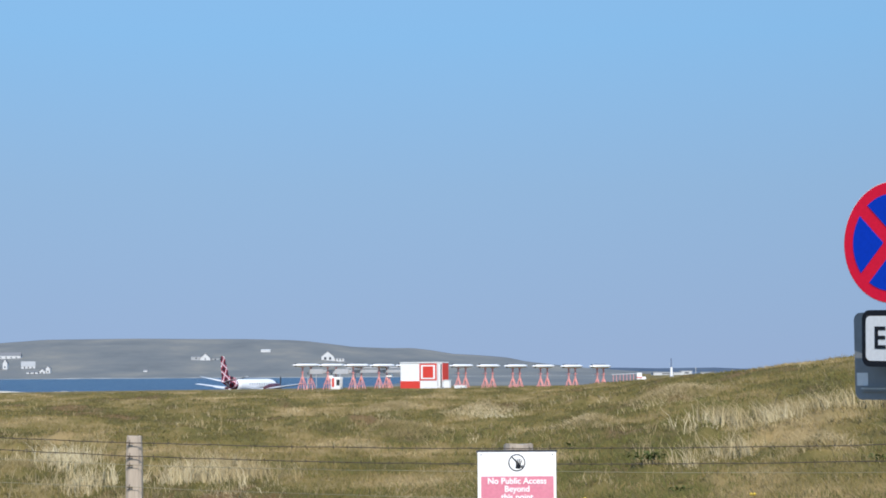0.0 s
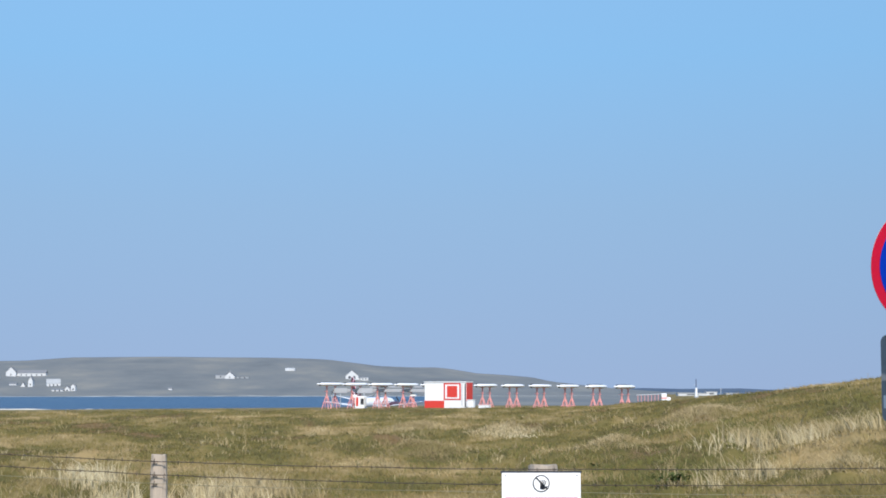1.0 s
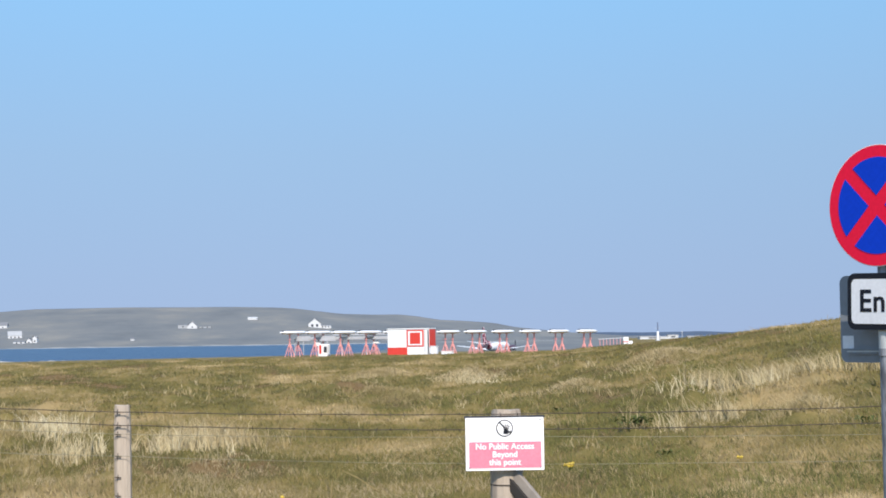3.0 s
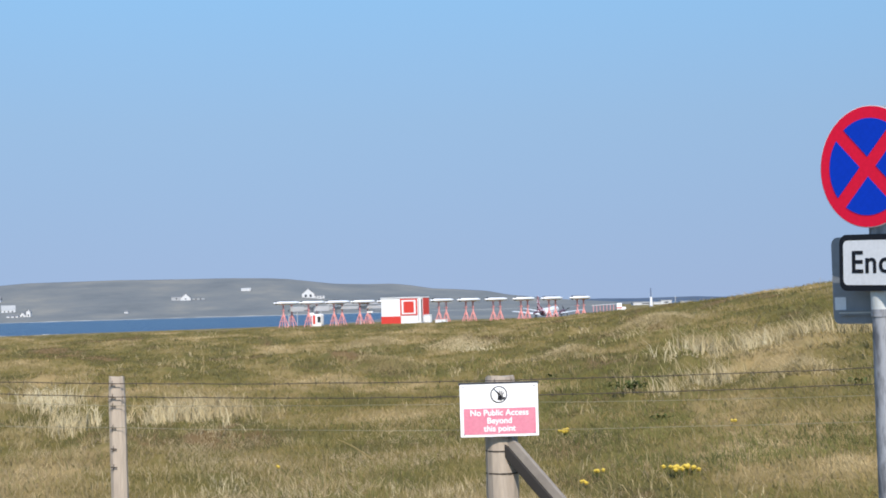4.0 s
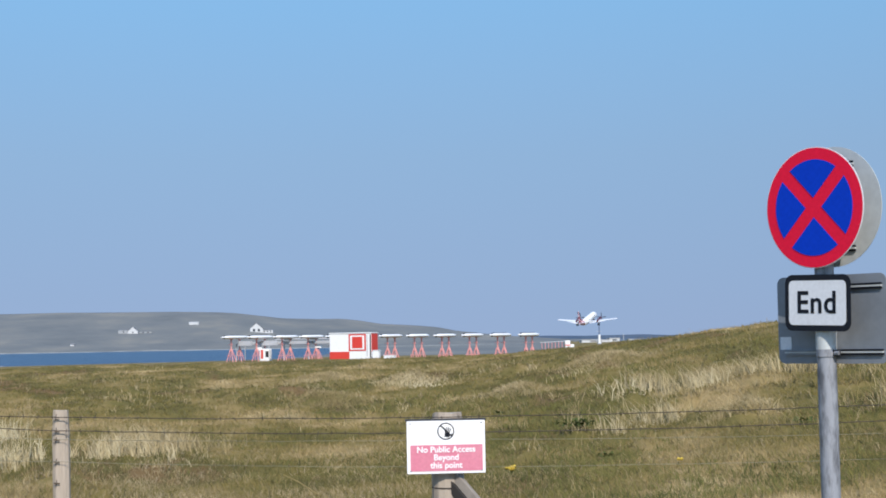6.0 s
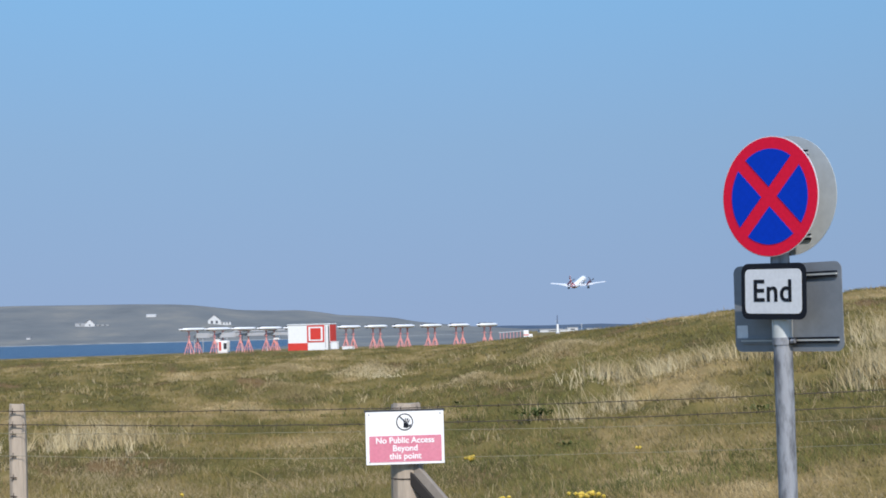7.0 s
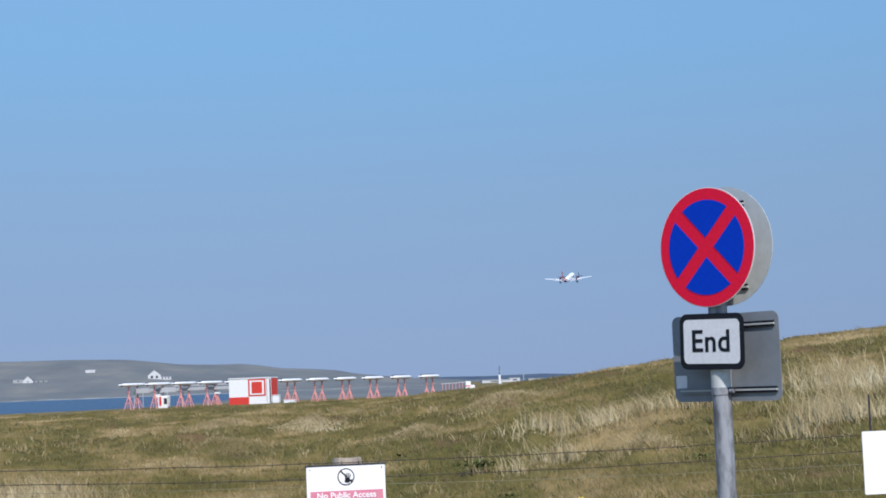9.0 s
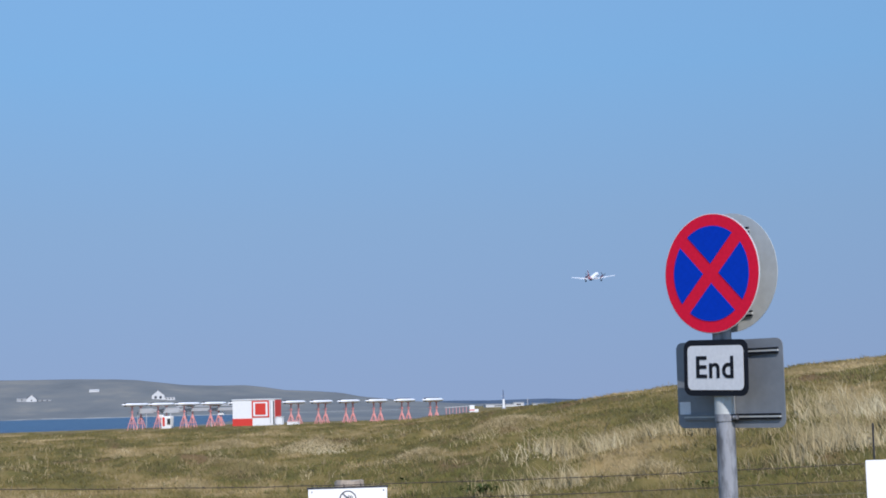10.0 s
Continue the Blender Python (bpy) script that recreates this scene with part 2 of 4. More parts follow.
# ---------------------------------------------------------------- land and sea
SEA = -4.0
CREST_B = np.array([-180, -90, -40, -14.3, -10.2, -4.1, 0, 1.7, 3.65, 5.6, 6.6, 8.0, 9.5, 10.5, 11.2, 11.8, 12.4, 13.3, 14.5, 16.3, 18.2, 19.5, 21.5, 40, 90, 180.0])
CREST_E = np.array([-10, -10, -12.5, -13.4, -13.1, -12.9, -12.2, -11.9, -11.1, -9.6, -8.3, -6.6, -4.3, -2.4, -1.2, 0.5, 1.8, 3.5, 5.6, 9.8, 14.4, 16.0, 18.2, 24, 5, -10.0])
CREST_D = np.interp(CREST_B, [-180, -15, 3, 9, 15, 40, 120, 180], [62, 62, 60, 46, 40, 36, 60, 62])


def lumps(x, y, s, seed):
    """Smooth random hummocks, about -1 to 1."""
    g = np.random.RandomState(seed)
    z = np.zeros_like(x)
    for k in range(9):
        a, f, p = g.uniform(0, 6.283), s * g.uniform(0.6, 1.8), g.uniform(0, 6.283)
        z += np.sin((x * math.cos(a) + y * math.sin(a)) * f + p + 1.7 * np.sin((y * math.cos(a) - x * math.sin(a)) * f * 0.7 + p))
    return z / 4.5


# grassy hummocks: middle x, y, radius and height
HUMMOCKS = [(4.65, 31.1, 0.55, 0.17), (4.09, 17.3, 0.32, 0.08), (1.18, 34.6, 0.55, 0.13), (-0.72, 38.5, 0.6, 0.12), (-0.26, 29.6, 0.6, 0.10), (-3.2, 27.2, 0.3, 0.07), (-5.2, 21.5, 0.3, 0.07), (0.2, 25.5, 0.2, 0.06),
            (2.6, 27.0, 0.5, 0.10), (5.6, 25.5, 0.9, 0.14), (7.4, 22.0, 0.8, 0.12), (3.4, 20.5, 0.5, 0.07)]


def tussocks(x, y):
    """Where small grass mounds stand, 0 to 1, gathered in drifts."""
    t = np.clip(lumps(x, y * 0.8, 5.2, 41) - 0.30, 0, 0.6) / 0.6
    drift = np.clip(0.35 + 1.1 * lumps(x, y, 0.45, 43), 0, 1)
    d, b = np.hypot(x, y), np.degrees(np.arctan2(x, y))
    return t * drift * np.clip((d - 11) / 6, 0, 1) * np.clip((np.interp(b, CREST_B, CREST_D) - 6 - d) / 9, 0, 1)


def ground_z(x, y):
    d, b = np.hypot(x, y), np.degrees(np.arctan2(x, y))
    dc, ec = np.interp(b, CREST_B, CREST_D), np.interp(b, CREST_B, CREST_E)
    zc = EYE + ec * 0.001 * dc
    low = 0.12
    u = np.clip((d - 8) / (dc - 8), 0, 1)
    rise = low + (zc - low) * np.sin(u * math.pi / 2) ** 1.15
    v = np.clip((d - dc) / 45, 0, 1)
    v = v * v * (3 - 2 * v)
    fall = zc * (1 - v)
    z = np.where(d < dc, rise, fall)
    w = np.clip((d - 185) / 110, 0, 1)
    z = z - np.interp(b, [6.6, 8.2], [3.60, 0.15]) * w * w * (3 - 2 * w)
    z = z - np.interp(b, [-180, -14, -9.3, -5.8, -2.8, -0.8], [0.42, 0.42, 0.31, 0.25, 0.14, 0]) * np.clip((d - 60) / 60, 0, 1)
    coast = np.interp(b, [-180, -4, -1, 0.6, 7.5, 8.5, 180], [430, 430, 700, 1660, 1660, 680, 680])
    c = np.clip((d - coast) / 60, 0, 1)
    z = z - 6.0 * c
    near = np.clip((d - 9) / 6, 0, 1) * np.clip((95 - d) / 30, 0, 1)
    for hx, hy, hr, hh in HUMMOCKS:
        z = z + hh * np.exp(-((x - hx) ** 2 + 0.5 * (y - hy) ** 2) / hr ** 2)
    return z + near * (0.05 * lumps(x, y, 0.5, 3) + 0.075 * lumps(x, y, 1.5, 4) + 0.035 * lumps(x, y, 4.0, 5)) + 0.13 * tussocks(x, y)


def polar(name, bearings, radii, height, material, label, kind="structure"):
    b, r = np.meshgrid(np.radians(bearings), radii)
    x, y = r * np.sin(b), r * np.cos(b)
    z = height(x, y)
    n, k = b.shape
    co = np.stack([x, y, z], -1).reshape(-1, 3)
    i = np.arange((n - 1) * k).reshape(n - 1, k)[:, :-1].ravel()
    me = bpy.data.meshes.new(name)
    me.from_pydata(co.tolist(), [], np.stack([i, i + k, i + k + 1, i + 1], 1).tolist())
    me.polygons.foreach_set("use_smooth", [True] * len(me.polygons))
    ob = link(name, me, material)
    tagged(ob, label, name.replace("_", " "), kind=kind)
    return ob


near_b = np.concatenate([np.arange(-180, -20, 4), np.arange(-20, 26, 0.2), np.arange(26, 178, 4), [180]])
ground = polar("ground", near_b, np.concatenate([[0.0, 2, 4, 6, 8], np.arange(9, 75, 0.3), np.geomspace(75, 1100, 60), [1250, 1400, 1500, 1530, 1570, 1700, 4900]]), ground_z, M_ground,
               "rough coastal turf, green and straw-coloured, rising to a dune crest")
sea = polar("water", np.arange(-180, 181, 3), np.array([0.01, 350, 700, 1500, 2500, 4950]), lambda x, y: np.full_like(x, SEA), M_sea, "calm blue sea water in the bay")

HILL_B = np.array([-60, -40, -25, -14.3, -12.8, -9.8, -7.9, -6.1, -4.6, -4.0, -3.1, -2.4, -1.2, -0.4, 0.2, 1.0, 1.9, 2.9, 3.6, 4.6, 5.6, 7, 9])
HILL_E = np.array([0, 8, 14, 17.4, 19.4, 20.0, 19.7, 19.6, 18.9, 18.2, 16.2, 14.6, 13.8, 13.8, 12.6, 10.2, 9.3, 7.8, 5.2, 3.2, 1.4, -0.5, -2.8])


def hill_z(x, y):
    d, b = np.hypot(x, y), np.degrees(np.arctan2(x, y))
    e = np.interp(b, HILL_B, HILL_E)
    top = EYE + e * 0.001 * 2500
    u = np.clip((d - 1680) / 820, 0, 1)
    z = SEA - 0.6 + 1.2 * np.clip((d - 1660) / 40, 0, 1) + (top - SEA) * (0.25 * u + 0.75 * u * u * (3 - 2 * u)) * np.clip(u * 50, 0, 1)
    z = z - np.clip((d - 2550) / 1500, 0, 1) * (top + 8)
    return z + lumps(x, y, 0.02, 8) * 2.0 * np.clip((d - 1700) / 200, 0, 1) * np.clip((2350 - d) / 150, 0, 1)


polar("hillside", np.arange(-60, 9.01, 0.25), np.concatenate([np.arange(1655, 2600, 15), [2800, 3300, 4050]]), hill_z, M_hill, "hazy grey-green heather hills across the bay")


def headland_z(x, y):
    d, b = np.hypot(x, y), np.degrees(np.arctan2(x, y))
    e = np.interp(b, [3, 5.5, 6.7, 8, 10, 11, 14, 24, 30], [-3, 1.0, 1.5, 1.0, 1.3, 0.5, 0.2, 0.2, -3])
    top = EYE + e * 4.7 + 0.8 * lumps(x, y, 0.004, 31)
    return np.where(np.abs(d - 4700) < 60, top, SEA - 2)


# the blue of the far haze is put into the headland's base colour
M_headland = patchy("hazed_headland", [(0.3, (0.050, 0.075, 0.115)), (0.7, (0.075, 0.100, 0.135))], (0.003, 0.02))
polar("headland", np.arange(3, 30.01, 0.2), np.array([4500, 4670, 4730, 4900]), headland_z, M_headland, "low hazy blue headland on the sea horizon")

M_shore = patchy("pale_shore_stones", [(0.3, (0.16, 0.165, 0.16)), (0.55, (0.26, 0.26, 0.245)), (0.8, (0.42, 0.41, 0.38))], (0.03, 0.2))
polar("shoreline", np.arange(-40, 6.01, 0.1), np.array([1640.0, 1652, 1664, 1676, 1690]), lambda x, y: SEA - 0.2 + np.interp(np.hypot(x, y), [1640, 1660, 1690], [0, 1.1, 0.9]) * (0.75 + 0.45 * lumps(x, y, 0.06, 21)), M_shore, "strip of pale stones along the far shore")

# sheet added over the far turf, its haze painted in as grey
M_flats = patchy("haze_grey_flats", [(0.25, (0.112, 0.122, 0.126)), (0.5, (0.135, 0.143, 0.142)), (0.8, (0.19, 0.185, 0.165))], (0.01, 0.08), stretch=(1, 0.4, 1))
polar("shingle_flats", np.arange(-3.5, 7.31, 0.2), np.geomspace(300, 1700, 40), lambda x, y: ground_z(x, y) + 0.12, M_flats, "flat far land beyond the airfield, haze put in as grey-green")

# ---------------------------------------------------------------- runway
HEADING = 21.8                      # the runway's bearing, clockwise from +y
M_asphalt = patchy("runway_asphalt", [(0.3, (0.045, 0.045, 0.047)), (0.7, (0.075, 0.075, 0.078))], (0.1, 2.0))
runway = part("runway", box(36, 480, 0.5), M_asphalt, at=pose(22.0, 455.0, -3.90, 0, 0, -HEADING))
tagged(runway, "dark asphalt runway strip on the airfield", "runway", kind="structure")

# ---------------------------------------------------------------- far houses
M_slate = worn("slate_roof", (0.16, 0.165, 0.175), 0.7, dirt=0.3, coarse=0.6, fine=5)
M_render = worn("white_render", (0.55, 0.555, 0.55), 0.8, dirt=0.25, coarse=0.4, fine=4)
M_harl = worn("weathered_grey_harling", (0.33, 0.34, 0.345), 0.85, dirt=0.3, coarse=0.4, fine=4)
M_pane = worn("dark_window_pane", (0.03, 0.035, 0.045), 0.15, dirt=0.1)
M_stone = worn("grey_stone", (0.33, 0.32, 0.30), 0.85, dirt=0.4, coarse=0.5, fine=4)


def house(x, y, z, w, d, eaves, ridge, turn, label, category="house", gable_front=False, roof=None, wall=None, windows=2, chimneys=1):
    h = empty("house", pose(x, y, z - 0.8, 0, 0, turn), label, category, "houses across the bay")
    if gable_front:
        prof = [(-w / 2, 0), (w / 2, 0), (w / 2, eaves), (0, ridge), (-w / 2, eaves)]
        part("wall", plate(prof, d), wall or M_render, h)
        for s in (-1, 1):
            part("roof", plate([(0, ridge + 0.35), (s * (w / 2 + 0.5), eaves - 0.1), (s * (w / 2 + 0.5), eaves + 0.25), (0, ridge + 0.8)], d + 0.6), roof or M_slate, h, at=pose(0, -0.3, 0))
    else:
        part("wall", box(w, d, eaves, pose(0, d / 2, 0)), wall or M_render, h)
        b = bmesh.new()
        vs = [b.verts.new(p) for p in [(-w / 2 - .3, -.3, eaves), (w / 2 + .3, -.3, eaves), (w / 2 + .3, d + .3, eaves), (-w / 2 - .3, d + .3, eaves), (-w / 2 - .3, d / 2, ridge), (w / 2 + .3, d / 2, ridge)]]
        for f in ((0, 1, 5, 4), (2, 3, 4, 5), (0, 4, 3), (1, 2, 5), (3, 2, 1, 0)):
            b.faces.new([vs[i] for i in f])
        part("roof", b, roof or M_slate, h)
    for k in range(windows):
        wx = (k - (windows - 1) / 2) * w / (windows + 0.6)
        part("window", box(2.6 if gable_front and w > 12 else 1.3, 0.1, 3.0 if gable_front and w > 12 else 1.8, pose(wx, -0.03, eaves * 0.35)), M_pane, h)
    for k in range(chimneys):
        part("chimney", box(0.9, 0.9, 2.0, pose((k * 2 - 1) * w * 0.42 if not gable_front else 0, d * (0.5 if not gable_front else 0.95), ridge - 0.6)), M_stone, h)
    return h


house(-115.4, 1993, 15.0, 15, 12, 5.5, 11.5, 4, "tall white gabled house with grey slate roof", gable_front=True, windows=2)
house(-102.5, 1996, 14.7, 13, 8, 3.6, 4.4, 0, "low white wing beside the gabled house", windows=3, chimneys=0)
house(-261.8, 1989, 16.6, 12, 9, 2.9, 8.2, 0, "white gabled farmhouse on the hillside", gable_front=True, roof=M_slate, windows=1, chimneys=1)
house(-273.0, 1990, 16.9, 12, 8, 4.4, 5.2, 0, "low grey harled wing of the hillside farmhouse", roof=M_slate, wall=M_harl, windows=1, chimneys=0)
house(-247.5, 1995, 16.2, 15, 7, 2.4, 2.9, 0, "low pale outbuilding beside the farmhouse", "outbuilding", roof=M_stone, wall=M_harl, windows=2, chimneys=0)
house(-202.5, 2124, 27.9, 12, 8, 2.6, 3.6, 0, "white croft shed high on the hillside", "shed", roof=M_render, windows=0, chimneys=0)
house(-545, 1971, 15.2, 20, 8, 4.5, 8.0, 0, "white farm cottage with slate roof above the shore", "cottage", windows=3)
house(-530, 2009, 19.0, 12, 9, 6.0, 12.0, 0, "white gabled farmhouse at the end of the steading", gable_front=True, windows=1)
house(-506, 2013, 19.2, 35, 9, 4.6, 8.6, 0, "long white farm steading with slate roof", "farm building", windows=5, chimneys=0)
house(-492.6, 1876, 7.6, 8, 6, 2.6, 4.2, 0, "small low white farm store", "farm building", windows=0, chimneys=0)
house(-470.5, 1835, 5.6, 5, 5, 1.8, 6.0, 0, "small steep-roofed white shed", "shed", gable_front=True, windows=0, chimneys=0)
house(-462.3, 1835, 5.7, 5, 7, 8.0, 12.0, 0, "tall narrow white gabled house", gable_front=True, windows=1)
house(-438.0, 1841, 6.5, 15, 9, 4.0, 9.2, 16, "white farmhouse with grey roof by the shore", windows=3, roof=M_harl, chimneys=0)
house(-411.8, 1748, 0.6, 12, 7, 3.0, 4.2, 0, "low white shore cottage", "cottage", windows=2, chimneys=0)
house(-403.0, 1755, 1.0, 6.5, 7, 2.8, 6.0, 0, "small white gabled shore cottage", "cottage", gable_front=True, windows=1, chimneys=0)
house(-397.0, 1756, 1.0, 4.5, 6, 6.6, 8.6, 0, "narrow white cottage by the shore", "cottage", gable_front=True, windows=1, chimneys=0)
house(-301, 1796, 2.3, 4, 4, 2.6, 4.0, 0, "tiny white hut by the shore", "hut", windows=0, chimneys=0)


def boulder(name, x, y, z, r, squash, seed, material, label):
    g = random.Random(seed)
    b = bmesh.new()
    bmesh.ops.create_icosphere(b, subdivisions=2, radius=r)
    for v in b.verts:
        k = 1 + g.uniform(-0.22, 0.22)
        v.co = Vector((v.co.x * k, v.co.y * k, v.co.z * k * squash))
    ob = part(name, b, material, at=pose(x, y, z))
    return tagged(ob, label, "rock", "skerries in the bay")


M_rock = worn("pale_skerry_rock", (0.45, 0.44, 0.41), 0.8, dirt=0.5, coarse=0.5, fine=3)
for k, (rb, rr) in enumerate(((-13.9, 1.5), (-13.5, 1.1), (-12.9, 0.9), (-12.5, 1.8), (-12.2, 2.4), (-11.8, 1.4), (-11.3, 1.2), (-10.9, 1.7), (-10.6, 1.1))):
    rd = 505 + 4 * (k % 3)
    boulder("rock", rd * math.sin(radians(rb)), rd * math.cos(radians(rb)), SEA + 0.05, rr * 0.5, 0.2, 40 + k, M_rock, "low pale rock awash in the bay")

bm = bmesh.new()
bmesh.ops.create_icosphere(bm, subdivisions=4, radius=1)
for v in bm.verts:
    v.co = Vector((v.co.x * 22, v.co.y * (4 + 1.4 * math.sin(v.co.x * 5)), v.co.z * 0.5 * (1 + 0.25 * math.sin(v.co.x * 9 + 1))))
tagged(part("sandbar", bm, worn("pale_beach_sand", (0.52, 0.48, 0.40), 0.9, dirt=0.4, coarse=0.3, fine=3), at=pose(-140, 492, SEA)), "low spit of pale sand in the bay", "sandbar", kind="structure")

# ---------------------------------------------------------------- airfield equipment
AX, AY = math.cos(radians(HEADING)), -math.sin(radians(HEADING))     # along the aerial row
M_tower = worn("faded_red_steel_paint", (0.72, 0.30, 0.28), 0.55, dirt=0.2)
M_radome = worn("white_radome", (0.82, 0.82, 0.82), 0.4, dirt=0.1)
M_grey = worn("grey_cable_tray", (0.42, 0.43, 0.45), 0.6, dirt=0.2)


def aerial(m):
    """A log-periodic aerial: a long radome pointing down the runway, on two red trestles."""
    a = empty("localiser_aerial", m, "long white radome on two red-painted steel trestles", "aerial", "localiser aerial row")
    rings = []
    for y, rx, rz in ((-2.5, 0.10, 0.05), (-2.4, 0.16, 0.08), (-2.0, 0.17, 0.09), (-1.9, 0.36, 0.14), (-1.4, 0.48, 0.175), (1.4, 0.48, 0.175), (1.95, 0.40, 0.15), (2.15, 0.16, 0.06)):
        rings.append([(rx * math.cos(t), y, 2.22 + rz * math.sin(t)) for t in [radians(36 * i) for i in range(10)]])
    part("radome", loft(rings), M_radome, a, smooth=True)
    part("spine", box(0.12, 3.3, 0.06, pose(0, -0.1, 2.385), 0.015), M_dark, a)
    part("feed_box", box(0.16, 0.12, 0.36, pose(0, -2.05, 2.05), 0.015), M_dark, a, "dark feed box")
    for y0, top in ((-0.70, 2.08), (0.95, 2.08)):
        tr = part("trestle", box(0.34, 0.34, 0.09, pose(0, y0, top - 0.06), 0.01), M_tower, a)
        part("mast", tube((0, y0, 0.75), (0, y0, top), 0.075), M_tower, tr)
        for sx in (-1, 1):
            for sy in (-1, 1):
                part("leg", tube((sx * 0.44, y0 + sy * 0.34, -0.5), (sx * 0.06, y0 + sy * 0.05, 1.0), 0.045, seg=8), M_tower, tr)
        for z, w in ((0.30, 0.32), (1.45, 0.20)):
            part("cross_tie", box(2 * w + 0.08, 0.05, 0.05, pose(0, y0 - w * 0.75, z)), M_tower, tr)
    return a


ROW_X, ROW_Y, STEP = 2.42, 166.0, 2.86
first = None
for k in range(12):
    d = (k - 5.5) * STEP
    m = pose(ROW_X + d * AX, ROW_Y + d * AY, 0.11 - 0.028 * k, 0, 0, -HEADING - 6.0)
    if first is None:
        first = aerial(m)
    else:
        copy_thing(first, m)
tray = empty("cable_tray", pose(ROW_X - 10.2 * AX, ROW_Y - 10.2 * AY + 0.8, 1.62, 0, 0, -HEADING), "grey steel cable tray behind the aerial row", "cable tray")
part("tray", box(11.6, 0.25, 0.30, pose(0.6, 0, -0.1), 0.02), M_grey, tray)
part("upper_rail", box(7.4, 0.12, 0.14, pose(2.6, 0.1, 0.36), 0.02), M_grey, tray)
for k in range(5):
    part("post", box(0.08, 0.08, 1.7, pose(-5.4 + 2.7 * k, 0, -1.7)), M_grey, tray)
for dx, w in ((-14.6, 1.5), (-11.9, 1.9)):
    c = empty("junction_panel", pose(ROW_X + dx * AX, ROW_Y + dx * AY + 0.5, 1.42, 0, 0, -HEADING), "flat grey junction panel hung below the aerials", "panel")
    part("panel", box(w, 0.12, 0.5, bevel=0.02), M_grey, c)
    part("stay", box(0.06, 0.06, 1.5, pose(0, 0, -1.5)), M_grey, c)

# red and white equipment hut
hut = empty("equipment_hut", pose(-0.257, 160.2, 0.02, 0, 0, -HEADING), "red and white chequered equipment hut with a square target panel", "hut")
W, Dp, H = 4.33, 1.66, 2.52
part("body", box(W, Dp, H, pose(0, Dp / 2, -0.1), 0.02), M_white, hut)
part("roof", box(W + 0.12, Dp + 0.12, 0.09, pose(0, Dp / 2, H - 0.1), 0.02), M_white, hut)
part("red_panel", box(2.05, 0.03, 0.78, pose(-W / 2 + 1.03, -0.016, -0.1)), M_red, hut, "red painted lower panel")
for w, h, z0, y0, mt, nm in ((1.78, 1.62, 0.74, -0.016, M_red, "target_border"), (1.46, 1.36, 0.87, -0.026, M_white, "target_ring"), (1.08, 1.1, 1.0, -0.036, M_red, "target_centre")):
    part(nm, box(w, 0.03, h, pose(0.72, y0, z0)), mt, hut)
part("side_panel", box(0.03, Dp - 0.06, 1.75, pose(W / 2 + 0.016, Dp / 2, 0.66)), M_red, hut, "red painted end panel")
part("door_frame", box(0.06, 0.05, 2.1, pose(1.74, -0.028, 0.2)), M_grey, hut)
part("corner_post", box(0.1, 0.06, 2.2, pose(2.08, -0.032, 0.1)), M_dark, hut)
cab = empty("equipment_cabinet", pose(2.22, 158.6, 0.05, 0, 0, -HEADING), "small white electrical cabinet beside the hut", "cabinet")
part("body", box(0.62, 0.5, 0.7, bevel=0.03), M_white, cab)
part("lid", box(0.7, 0.58, 0.06, pose(0, 0, 0.7), 0.015), M_white, cab)
cab = empty("equipment_cabinet", pose(3.5, 158.8, 0.0, 0, 0, -HEADING), "low white cable box on the turf", "cabinet")
part("body", box(1.1, 0.5, 0.26, bevel=0.03), M_white, cab)
part("lid", box(1.16, 0.56, 0.04, pose(0, 0, 0.26), 0.01), M_white, cab)
cab = empty("equipment_cabinet", pose(-8.95, 170.4, -0.2, 0, 0, -HEADING), "white equipment cabinet with red stripes behind the aerials", "cabinet")
part("body", box(1.05, 0.9, 1.3, bevel=0.12), M_white, cab)
part("stripe", box(0.24, 0.02, 0.9, pose(-0.2, -0.46, 0.3)), M_red, cab, "red stripe")
part("hatch", box(0.34, 0.03, 0.6, pose(0.36, -0.46, 0.45), 0.01), M_dark, cab, "dark hatch")
part("lamp_box", box(0.5, 0.4, 0.35, pose(-0.62, -0.2, 1.1), 0.05), M_white, cab)
cab = empty("equipment_cabinet", pose(-3.5, 169.5, 1.1, 0, 0, -HEADING), "small white sloping-topped box on a red stand", "cabinet")
part("body", loft([[(-0.35, -0.2, 0), (0.35, -0.2, 0), (0.35, 0.2, 0), (-0.35, 0.2, 0)], [(-0.2, -0.15, 0.3), (0.2, -0.15, 0.3), (0.2, 0.15, 0.3), (-0.2, 0.15, 0.3)]]), M_white, cab)
part("stand", tube((0, 0, -1.2), (0, 0, 0), 0.05), M_tower, cab)
part("stand_leg", tube((-0.4, 0, -1.2), (0, 0, -0.3), 0.04), M_tower, cab)
part("stand_leg", tube((0.4, 0, -1.2), (0, 0, -0.3), 0.04), M_tower, cab)

# wind mast, vehicle, far light row
mast = empty("wind_mast", pose(67.3, 450, -0.2), "slender white and blue-grey airfield mast", "mast")
part("base", box(1.1, 1.1, 0.3, bevel=0.03), M_grey, mast)
part("lower_tube", tube((0, 0, 0.3), (0, 0, 2.6), 0.36, 0.30), M_white, mast)
part("upper_tube", tube((0, 0, 2.6), (0, 0, 5.0), 0.2, 0.14), worn("blue_grey_paint", (0.12, 0.16, 0.24), 0.5), mast, "blue-grey upper tube")
part("sensor_arm", box(1.3, 0.08, 0.08, pose(0, 0, 3.4)), M_grey, mast)
cab = empty("equipment_cabinet", pose(26.2, 200, 0.0), "pair of white equipment boxes on the airfield turf", "cabinet")
